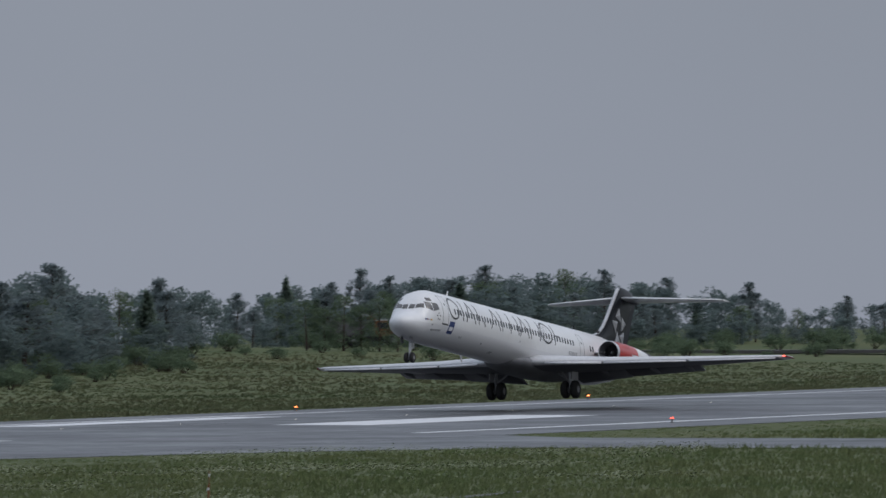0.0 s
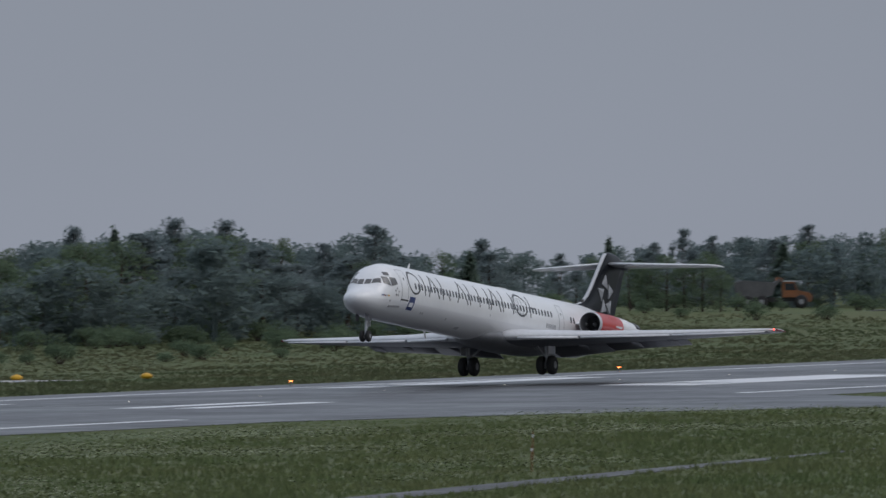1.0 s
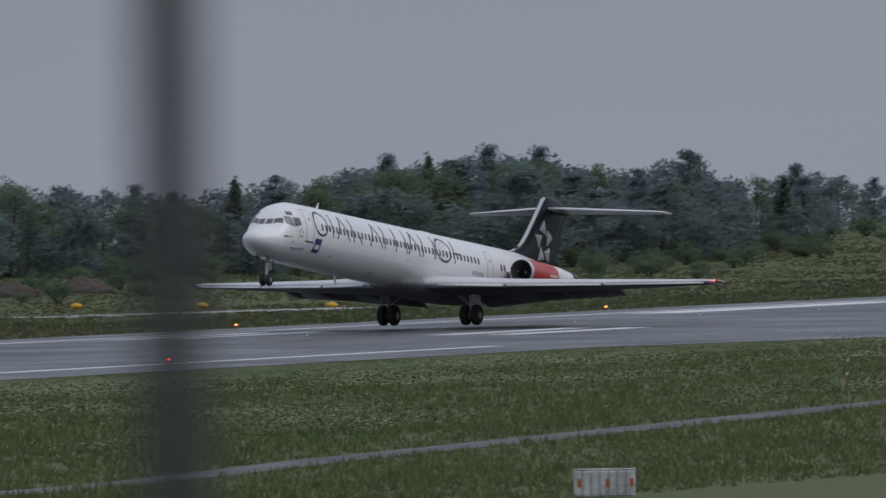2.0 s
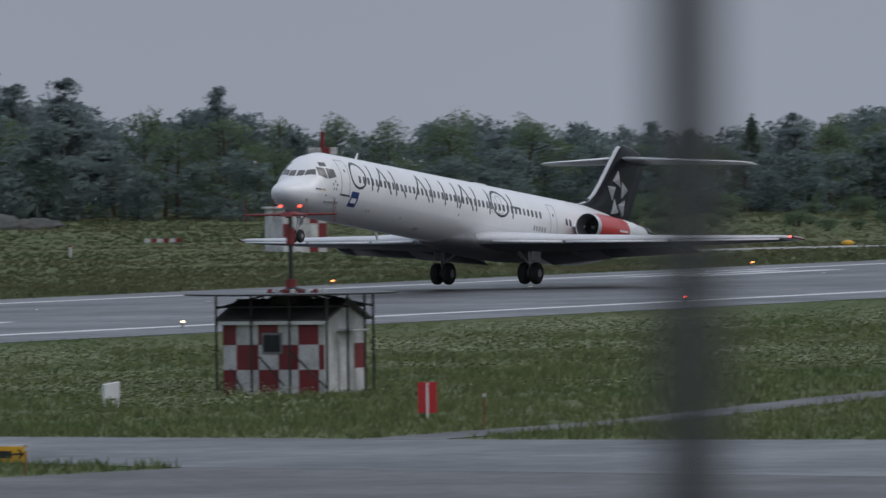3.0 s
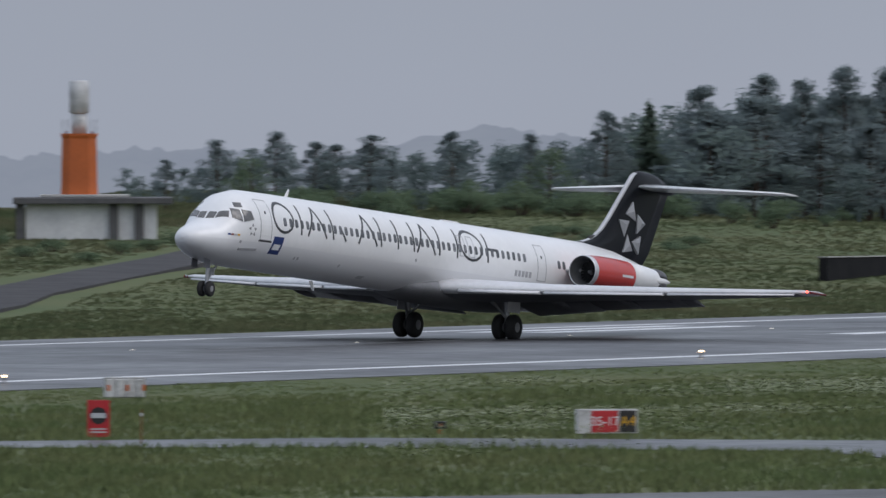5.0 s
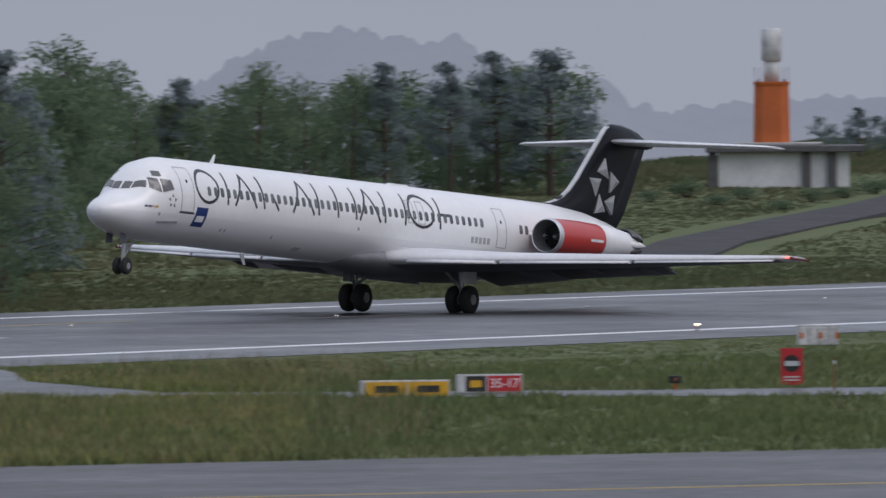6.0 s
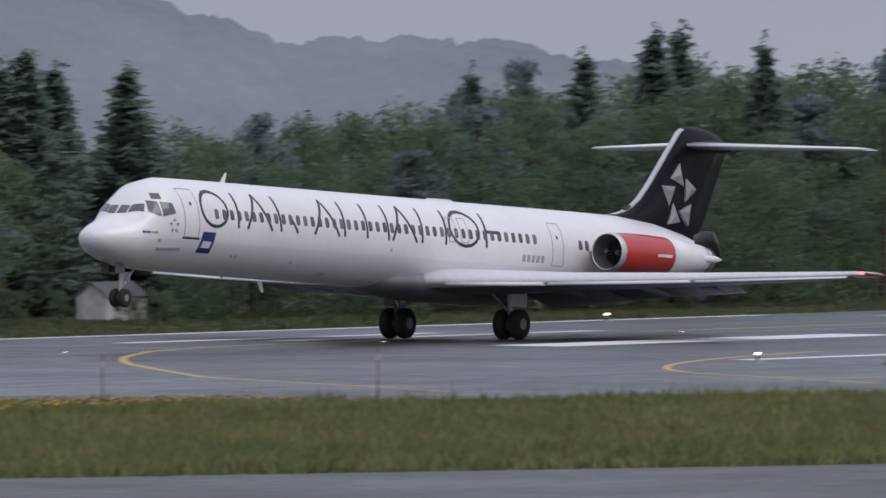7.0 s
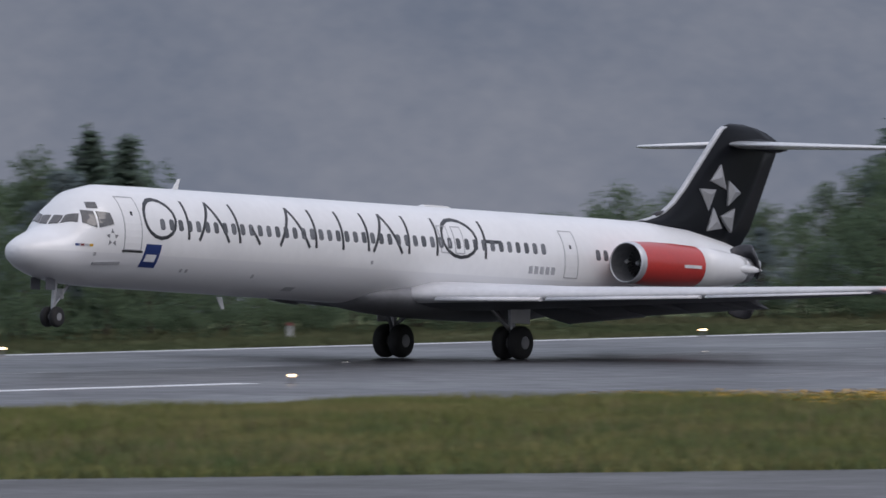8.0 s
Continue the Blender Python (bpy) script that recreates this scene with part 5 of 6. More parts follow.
def box_on_legs():
    t = thing("meteo_box", "white box on thin legs in grass", "instrument box", facing(463.3, 218.7, 10))
    bm = B()
    vs = [(-0.27, -0.2, 0.30), (0.27, -0.2, 0.30), (0.27, 0.2, 0.30), (-0.27, 0.2, 0.30), (-0.27, -0.2, 0.82), (0.27, -0.2, 0.90), (0.27, 0.2, 0.90), (-0.27, 0.2, 0.82)]
    q = [bm.verts.new(v) for v in vs]
    for fc in ((0, 3, 2, 1), (4, 5, 6, 7), (0, 1, 5, 4), (1, 2, 6, 5), (2, 3, 7, 6), (3, 0, 4, 7)):
        bm.faces.new([q[i] for i in fc])
    bmesh.ops.bevel(bm, geom=bm.edges[:], offset=0.015, segments=1, affect="EDGES")
    part("case", bm, M_PAINTW, t)
    for x, y in ((-0.24, -0.17), (0.24, -0.17), (-0.24, 0.17), (0.24, 0.17), (0.06, -0.17)):
        bm = B()
        rod(bm, (x, y, -0.1), (x, y, 0.31), 0.028)
        part("leg", bm, M_PAINTW, t)


box_on_legs()


def guard_light(x, y):
    t = thing("guard_light", "small dark guard light box, unlit, on orange stand", "runway light", facing(x, y, -10), "runway guard lights")
    bm = B()
    box(bm, -0.20, 0.20, -0.10, 0.14, 0.22, 0.46, 0.02)
    part("housing", bm, M_SIGNBLACK, t)
    bm = B()
    rod(bm, (0.04, -0.10, 0.34), (0.04, -0.13, 0.34), 0.06, 0.05, 12)
    part("lamp", bm, M_DULL, t)
    bm = B()
    rod(bm, (0, 0, -0.1), (0, 0, 0.24), 0.05)
    part("stand", bm, M_ORANGE, t)


guard_light(426.0, 229.2)
guard_light(412.4, 238.6)


def stake(x, y, h):
    t = thing("marker_stake", "thin faded orange marker stake", "stake", Matrix.Translation((x, y, gz(x, y))), "marker stakes")
    bm = B()
    rod(bm, (0, 0, -0.2), (0.03, 0, h), 0.026, 0.02, 7)
    part("pole", bm, M_DULL, t)
    bm = B()
    rod(bm, (0.025, 0, h * 0.80), (0.03, 0, h * 0.90), 0.042, 0.040, 8)
    part("reflector", bm, M_WHITEP, t)


for x, y, h in ((598.9, 223.0, 1.3), (571.1, 212.7, 1.2), (361.6, 260.0, 1.9), (373.7, 258.3, 1.9), (412.0, 232.5, 1.1), (437, 193, 1.2), (385, 184.5, 0.9)):
    stake(x, y, h)


def yellow_marker(x, y):
    t = thing("distance_marker", "low yellow lens-shaped marker in grass", "marker", facing(x, y, 0), "yellow markers")
    ob = loft("shell", lathe([(0.06, 0.25), (0.18, 0.40), (0.30, 0.36), (0.40, 0.18), (0.43, 0.02)], "z", 16), M_YELLOW, t)
    bm = B()
    rod(bm, (0, 0, -0.1), (0, 0, 0.1), 0.10)
    part("foot", bm, M_GALV, t)


for x, y in ((872.1, 377.4), (877.0, 370.7), (872.1, 359.7), (876.6, 352.6)):
    yellow_marker(x, y)


# ---- checkered transmitter hut with its antenna platform ----
def checker_hut():
    t = thing("transmitter_hut", "red and white checkered hut under an antenna frame", "hut", Matrix.Translation((483.2, 220.9, gz(483.2, 220.9))))
    d, w, h, rz = 2.0, 2.25, 2.55, 3.15
    bm = B()
    box(bm, -d + 0.03, d - 0.03, -w + 0.03, w - 0.03, -0.1, h)
    for s in (1, -1):
        vs = [bm.verts.new(c) for c in ((-d + 0.03, s * (w - 0.03), h), (d - 0.03, s * (w - 0.03), h), (0, s * (w - 0.03), rz - 0.05))]
        bm.faces.new(vs)
    part("wall", bm, M_WHITEP, t, "streaked white boarded wall")
    n, cut = 6, (0.0, 0.055, 0.255, 0.452, 0.649, 0.866, 1.0)
    for i in range(n):
        for k in range(3):
            z0, z1 = k * 0.85, (k + 1) * 0.85
            m = M_REDP if (i + k) % 2 == 1 else M_WHITEP
            y0, y1 = (-w + 2 * w * cut[j] for j in (i, i + 1))
            bm = B()
            box(bm, -d - 0.004, -d + 0.028, y0 + 0.004, y1 - 0.004, z0 + 0.004, z1 - 0.004)
            part("panel", bm, m, t)
    for i in range(4):
        for k in range(3):
            if 1 <= i <= 2 and k < 2:
                continue
            x0, x1 = -d + i * d / 2, -d + (i + 1) * d / 2
            bm = B()
            box(bm, x0 + 0.004, x1 - 0.004, -w - 0.004, -w + 0.028, k * 0.85 + 0.004, (k + 1) * 0.85 - 0.004)
            part("panel", bm, M_REDP if (i, k) in ((3, 1), (2, 0)) else M_WHITEP, t)
    bm = B()
    box(bm, -0.55, 0.45, -w - 0.03, -w + 0.01, 0.05, 2.05, 0.01)
    part("door", bm, M_WHITEP, t, "weathered white plank door")
    bm = B()
    box(bm, -0.75, 0.75, -w - 0.75, -w + 0.05, 2.12, 2.20, 0.02)
    part("door_canopy", bm, M_WHITEP, t)
    win = B()
    box(win, -d - 0.05, -d - 0.005, -0.40, 0.50, 1.38, 2.12, 0.01)
    wf = part("window", win, M_GALV, t, "grey framed window")
    bm = B()
    box(bm, -d - 0.06, -d - 0.052, -0.32, 0.42, 1.46, 2.04)
    part("pane", bm, M_GLASS, wf)
    for s in (1, -1):
        bm = B()
        a = math.atan2(rz - h, d)
        m = Matrix.Translation((s * (d + 0.2) / 2, 0, (h + rz) / 2 - 0.0 + 0.02)) @ Matrix.Rotation(s * a, 4, "Y")
        bmesh.ops.create_cube(bm, size=1, matrix=m @ Matrix.Diagonal((math.hypot(d + 0.25, rz - h), 2 * w + 0.5, 0.08, 1)))
        part("roof", bm, M_ROOF, t)
    bm = B()
    box(bm, -d - 0.24, -d - 0.19, -w - 0.25, w + 0.25, h - 0.16, h - 0.04)
    part("eaves_board", bm, M_PAINTW, t)
    # frame of posts
    posts = [(-2.3, y) for y in (-2.5, -0.85, 0.85, 2.4)] + [(2.3, y) for y in (-2.5, -0.85, 0.85, 2.4)] + [(-0.8, -2.75), (0.9, -2.75)]
    for x, y in posts:
        bm = B()
        rod(bm, (x, y, -0.2), (x, y, 3.42), 0.055, 0.05, 7)
        part("frame_post", bm, M_SIGNBLACK, t)
        bm = B()
        rod(bm, (x, y, 2.95), (0.0, 0.0, 3.62), 0.035, None, 6)
        part("frame_strut", bm, M_SIGNBLACK, t)
    for a, b in (((-2.3, -2.5, 3.0), (-2.3, 2.4, 3.0)), ((-2.3, -2.5, 3.0), (2.3, -2.5, 3.0)), ((2.3, -2.5, 3.0), (2.3, 2.4, 3.0)), ((-2.3, -2.5, 0.2), (-2.3, -0.85, 1.5)), ((-2.3, -0.6, 0.3), (-2.3, 0.5, 1.3)), ((-2.3, 1.2, 0.1), (-2.3, 1.8, 0.9))):
        bm = B()
        rod(bm, a, b, 0.035, None, 6)
        part("frame_rail", bm, M_SIGNBLACK, t)
    bm = B()
    rod(bm, (0, 0, 3.56), (0, 0, 3.62), 3.85, 3.85, 40)
    part("platform", bm, M_SIGNBLACK, t, "dark round counterpoise platform")
    bm = B()
    rod(bm, (0, 0, 3.2), (0, 0, 3.52), 0.75, 0.80, 14)
    part("hub", bm, M_SIGNBLACK, t)
    bm = B()
    rod(bm, (0, 0, 3.62), (0, 0, 6.55), 0.085, 0.07, 10)
    mast = part("antenna_mast", bm, M_SIGNBLACK, t)
    for z0, z1, r in ((3.62, 4.1, 0.20), (5.35, 5.95, 0.16)):
        bm = B()
        rod(bm, (0, 0, z0), (0, 0, z1), r, r, 10)
        part("red_sleeve", bm, M_REDP, mast)
    bm = B()
    rod(bm, (0, 0, 6.35), (0, 0, 6.52), 0.42, 0.30, 12)
    part("crown_plate", bm, M_REDP, mast)
    for k in range(4):
        a = math.pi / 4 + k * math.pi / 2
        bm = B()
        rod(bm, (0, 0, 6.42), (1.75 * math.cos(a), 1.75 * math.sin(a), 6.42), 0.05, 0.035, 6)
        part("antenna_arm", bm, M_REDP, mast)
        bm = B()
        rod(bm, (1.7 * math.cos(a), 1.7 * math.sin(a), 6.15), (1.7 * math.cos(a), 1.7 * math.sin(a), 7.0), 0.02, None, 5)
        part("antenna_rod", bm, M_REDP, mast)
    for y in (-0.38, 0.38):
        bm = B()
        bmesh.ops.create_icosphere(bm, subdivisions=2, radius=0.05, matrix=Matrix.Translation((0, y, 6.72)))
        part("obstacle_lamp", bm, M_LRED, mast)
    for k in range(8):
        bm = B()
        y = -1.7 + k * 0.30
        box(bm, -0.9, -0.75, y, y + 0.13, 3.62, 3.76, 0.01)
        part("block", bm, M_REDP if k % 2 else M_WHITEP, t)
    # true length and depth of the hut and its frame
    for ob in t.children_recursive:
        if ob.name.startswith(("wall", "panel", "door", "window", "pane", "roof", "eaves", "frame")):
            for v in ob.data.vertices:
                v.co.x, v.co.y, v.co.z = -1.9 + (v.co.x + 2.0) * 0.88, -2.14 + (v.co.y + 2.25) * 0.886, v.co.z * 1.05


checker_hut()


# ---- far shed with its banded mast ----
def far_shed():
    x, y = 843.0, 385.0
    t = thing("equipment_shed", "red and white checkered equipment shed", "hut", facing(x, y, 28))
    bm = B()
    box(bm, -1.55, 1.55, -1.2, 1.2, -0.3, 2.7)
    part("wall", bm, M_WHITEP, t)
    for i in range(4):
        for k in range(3):
            bm = B()
            box(bm, 1.555, 1.585, -1.2 + i * 0.6, -0.61 + i * 0.6, k * 0.9 + 0.01, k * 0.9 + 0.89)
            part("panel", bm, M_REDP if (i + k) % 2 == 0 else M_WHITEP, t)
    for i in range(5):
        for k in range(3):
            if i in (1, 2) and k < 2:
                continue
            bm = B()
            box(bm, -1.55 + i * 0.62, -0.94 + i * 0.62, -1.235, -1.205, k * 0.9 + 0.01, k * 0.9 + 0.89)
            part("panel", bm, M_REDP if (i + k) % 2 == 1 and i > 2 or (i == 0 and k == 1) else M_WHITEP, t)
    bm = B()
    box(bm, -0.9, -0.1, -1.26, -1.2, 0.0, 2.0, 0.02)
    part("door", bm, M_WHITEP, t)
    bm = B()
    box(bm, -1.7, 1.7, -1.4, 1.4, 2.70, 2.86, 0.03)
    part("roof", bm, M_WHITEP, t)
    m = thing("banded_mast", "red and white banded mast with crossbar", "mast", facing(869.4, 395.1, 0))
    z = -0.3
    for k in range(5):
        bm = B()
        z1 = (1.5, 3.0, 4.2, 5.7, 7.2)[k]
        rod(bm, (0, 0, z), (0, 0, z1), 0.24 - 0.02 * k, 0.23 - 0.02 * k, 10)
        part("band", bm, M_REDP if k % 2 == 0 else M_WHITEP, m)
        z = z1
    for k in range(4):
        bm = B()
        box(bm, -0.95 + k * 0.48, -0.49 + k * 0.48, -0.12, 0.12, 5.75, 6.2, 0.02)
        part("crossbar_box", bm, M_REDP if k == 2 else M_WHITEP, m)
    bm = B()
    rod(bm, (0, 0, 7.2), (0, 0, 7.36), 0.05, 0.03, 8)
    part("top_lamp", bm, M_REDP, m)


far_shed()


# ---- orange radar tower over its low building ----
def radar_house():
    x, y = at(60.36, 930)
    t = thing("radar_building", "low pale building under an orange radar tower", "building", facing(x, y, 0))
    bm = B()
    box(bm, -3.9, 4.3, -2.5, 2.5, -0.6, 2.2)
    part("wall", bm, M_PAINTW, t)
    for px in (-4.25, 3.3 - 1.7, 3.2):
        bm = B()
        box(bm, px - 0.28, px + 0.28, -2.9, -2.45, -0.6, 2.25, 0.03)
        part("pillar", bm, M_ROOF, t)
    bm = B()
    box(bm, -4.7, 5.3, -3.4, 3.2, 2.2, 2.62, 0.05)
    part("roof", bm, M_ROOF, t, "dark flat overhanging roof")
    bm = B()
    box(bm, -3.0, 2.6, -1.8, 1.8, 2.62, 2.8, 0.04)
    part("roof_curb", bm, M_CONC, t)
    secs = []
    for z, r in ((2.75, 1.16), (3.5, 1.13), (6.3, 1.08), (6.5, 1.14), (6.62, 1.14)):
        secs.append([(-0.55 + r * c, r * s, z) for c, s in ((-1, -0.55), (-0.55, -1), (0.55, -1), (1, -0.55), (1, 0.55), (0.55, 1), (-0.55, 1), (-1, 0.55))])
    loft("tower", secs, M_ORANGE, t, "orange painted tower", smooth=False)
    loft("antenna_neck", [[(a - 0.55, b, c) for a, b, c in r] for r in lathe([(6.62, 0.48), (7.85, 0.48)], "z", 20)], M_WHITEP, t)
    loft("radome", [[(a - 0.55, b, c) for a, b, c in r] for r in lathe([(7.85, 0.45), (7.95, 0.62), (9.85, 0.62), (9.95, 0.50)], "z", 24)], M_WHITEP, t, "white cylindrical radome")
    for a in (-1.35, 0.25):
        bm = B()
        bmesh.ops.create_icosphere(bm, subdivisions=1, radius=0.10, matrix=Matrix.Translation((a, -1.1, 6.7)))
        part("obstacle_lamp", bm, M_REDP, t)
    for k in range(8):
        a = k * math.pi / 4
        bm = B()
        rod(bm, (-0.55 + 1.05 * math.cos(a), 1.05 * math.sin(a), 6.62), (-0.55 + 1.05 * math.cos(a), 1.05 * math.sin(a), 7.5), 0.02, None, 5)
        part("rail_post", bm, M_GALV, t)


radar_house()


# ---- house behind the bushes ----
def cottage():
    t = thing("cottage", "small pale house with a dark pitched roof", "house", facing(*at(54.32, 598), 55) @ Matrix.Scale(0.58, 4))
    bm = B()
    box(bm, -2.4, 2.4, -1.3, 1.3, -0.3, 1.7)
    for s in (1, -1):
        bm.faces.new([bm.verts.new(c) for c in ((s * 2.4, -1.3, 1.7), (s * 2.4, 1.3, 1.7), (s * 2.4, 0, 2.6))])
    part("wall", bm, M_WHITEP, t)
    for s in (1, -1):
        bm = B()
        a = math.atan2(0.9, 1.3)
        m = Matrix.Translation((0, s * 0.72, 2.16)) @ Matrix.Rotation(-s * a, 4, "X")
        bmesh.ops.create_cube(bm, size=1, matrix=m @ Matrix.Diagonal((5.1, 1.85, 0.08, 1)))
        part("roof", bm, M_ROOF, t)
    for x in (-1.2, 0.9):
        bm = B()
        box(bm, x - 0.3, x + 0.3, -1.34, -1.28, 0.7, 1.4, 0.01)
        part("window", bm, M_GLASS, t)


cottage()
for a in (53.95, 54.12, 54.40, 54.52):
    b = plant("broad", *at(a, 586), 1.5, 1.7)
    b.name = "bush"
    tagged(b, "low green bush before the woods", "bush", "bushes")


# ---- articulated dumper on the haul road ----
def dumper():
    t = thing("dump_truck", "orange articulated dump truck with dark tipper", "truck")
    vs = [(-4.6, 1.7), (-4.9, 3.1), (-3.9, 3.35), (-0.2, 3.1), (0.5, 3.6), (0.6, 3.3), (-0.1, 2.6), (-0.4, 1.5), (-3.6, 1.25)]
    polyprism("tipper", vs, -1.35, 1.35, M_ROOF, t, "dark muddy tipper body")
    polyprism("chassis", [(-4.0, 0.8), (3.0, 0.8), (3.0, 1.3), (-4.0, 1.3)], -0.6, 0.6, M_DARK, t)
    polyprism("cab", [(0.8, 1.3), (0.8, 3.05), (1.0, 3.15), (2.3, 3.15), (2.6, 2.1), (2.6, 1.3)], -1.1, 1.1, M_DULL, t)
    polyprism("cab_window", [(1.05, 2.15), (1.05, 2.95), (2.2, 2.95), (2.45, 2.15)], -1.13, 1.13, M_GLASS, t)
    polyprism("cab_roof", [(0.8, 3.15), (0.8, 3.25), (2.6, 3.25), (2.6, 3.17)], -1.2, 1.2, M_WHITEP, t)
    polyprism("bonnet", [(2.6, 1.1), (2.6, 2.15), (4.0, 1.85), (4.35, 1.5), (4.3, 0.8), (3.6, 0.7)], -0.95, 0.95, M_DULL, t)
    polyprism("headboard", [(0.0, 3.1), (0.1, 3.7), (0.8, 3.6), (0.9, 3.2)], -1.1, 1.1, M_DULL, t)
    for x in (-3.4, -1.7, 3.0):
        for s in (1, -1):
            build_wheel(t, x, s * 1.15, 0.78, 0.80, 0.55)
    return t


DUMPER = dumper()


for me in {ob.data for ob in DUMPER.children_recursive}:
    me.transform(Matrix.Scale(0.74, 4))
for ob in DUMPER.children_recursive:
    ob.location *= 0.74


# ---- odds and ends on the far bank ----
def striped_rail(x, y, turn):
    t = thing("roadwork_barrier", "red and white striped roadwork barrier", "barrier", facing(x, y, turn), "roadwork barriers")
    for k in range(6):
        bm = B()
        box(bm, -1.2 + k * 0.4, -0.8 + k * 0.4, -0.03, 0.03, 0.18, 0.42, 0.005)
        part("stripe_board", bm, M_REDP if k % 2 else M_WHITEP, t)
    for x in (-0.9, 0.9):
        bm = B()
        rod(bm, (x, 0, -0.1), (x, 0, 0.2), 0.04)
        part("leg", bm, M_GALV, t)


for a, r, turn in ((64.94, 950, 0), (63.88, 980, 10)):
    striped_rail(*at(a, r), turn)


def heap(label, az, r, w, h, material=None):
    x, y = at(az, r)
    bm = B()
    bmesh.ops.create_icosphere(bm, subdivisions=4, radius=1)
    for v in bm.verts:
        d = noise.fractal(v.co * 2.3 + Vector((az, r, 0)), 0.7, 2.1, 5)
        v.co = Vector((v.co.x * w * (1 + 0.25 * d), v.co.y * w * 0.5, max(-0.3, v.co.z) * h * (1 + 0.5 * d)))
    ob = part("earth_mound", bm, material or M_SOIL, smooth=True)
    ob.matrix_basis = facing(x, y, 0)
    tagged(ob, label, "earth mound", "earth mounds")


heap("dark soil heap on the bank", 66.35, 985, 1.8, 0.9)
heap("dark soil heap on the bank", 66.62, 1000, 2.2, 1.0)
heap("long grey rubble heap on the bank", 64.22, 992, 3.8, 0.85, M_RUBBLE)
heap("long grey rubble heap on the bank", 64.40, 996, 2.6, 0.6, M_RUBBLE)


def retaining_wall():
    (x0, y0), (x1, y1) = at(63.2, 845), at(64.27, 932)
    z0, z1 = gz(x0, y0), gz(x1, y1)
    d = Vector((x1 - x0, y1 - y0)).normalized()
    t = thing("retaining_wall", "low dark retaining wall with a pale coping", "wall")
    for nm, mt, a, b in (("wall", M_WALLDARK, -0.5, 0.0), ("coping", M_CONC, 0.0, 0.05)):
        secs = []
        for x, y, z, h in ((x0, y0, z0, 1.35), (x1, y1, z1, 0.12)):
            w = 0.25 if nm == "wall" else 0.32
            lo = z - 0.4 if nm == "wall" else z + h + 0.003
            secs.append([(x - d.y * w, y + d.x * w, lo), (x + d.y * w, y - d.x * w, lo), (x + d.y * w, y - d.x * w, z + h + b), (x - d.y * w, y + d.x * w, z + h + b)])
        loft(nm, secs, mt, t, smooth=False)


retaining_wall()


def bank_post(az, r, h, material, label):
    x, y = at(az, r)
    t = thing("marker_post", label, "post", Matrix.Translation((x, y, gz(x, y))), "marker posts")
    bm = B()
    rod(bm, (0, 0, -0.2), (0, 0, h), 0.10, 0.09, 8)
    part("pole", bm, material, t)
    bm = B()
    rod(bm, (0, 0, h), (0, 0, h + 0.12), 0.12, 0.05, 8)
    part("cap", bm, M_REDP, t)


bank_post(64.58, 905, 0.7, M_WHITEP, "short white post on the grass bank")
bank_post(51.23, 540, 0.55, M_WHITEP, "short white post with red cap by the runway")
bank_post(64.20, 1015, 1.0, M_REDP, "short red post on the bank")


# ---- near fence post, close to the eye ----
def fence_post():
    x, y = at(66.972, 12.0)
    t = thing("fence_post", "dark galvanised steel fence post", "fence post", Matrix.Translation((x, y, gz(x, y))))
    bm = B()
    rod(bm, (0, 0, -0.4), (0, 0, 3.0), 0.026, None, 14)
    part("tube", bm, M_POST, t)
    bm = B()
    rod(bm, (0, 0, 3.0), (0, 0, 3.03), 0.028, 0.012, 14)
    part("cap", bm, M_GALV, t)


fence_post()


# ---- grass and flowers ----
def inside(px, py, poly):
    c = np.zeros(len(px), bool)
    j = len(poly) - 1
    for i in range(len(poly)):
        (xi, yi), (xj, yj) = poly[i], poly[j]
        if yi != yj:
            c ^= ((yi > py) != (yj > py)) & (px < (xj - xi) * (py - yi) / (yj - yi) + xi)
        j = i
    return c


def scatter(rng, n, az0, az1, y0, y1, r0=330.0, rmax=1150.0):
    y = rng.uniform(y0, y1, n)
    a = np.radians(rng.uniform(az0, az1, n))
    x = y * np.tan(a)
    r = np.hypot(x, y)
    ok = (r > r0) & (r < rmax)
    for poly in (TAXI_EXIT, TAXI_FRONT, TAXI_EAST, PATH):
        ok &= ~inside(x, y, poly)
    return x[ok], y[ok]


def patchy(x, y, s):
    return np.sin(x * s + 1.3 * np.sin(y * s * 1.7)) * np.cos(y * s * 1.3 + 0.9 * np.sin(x * s * 0.8))


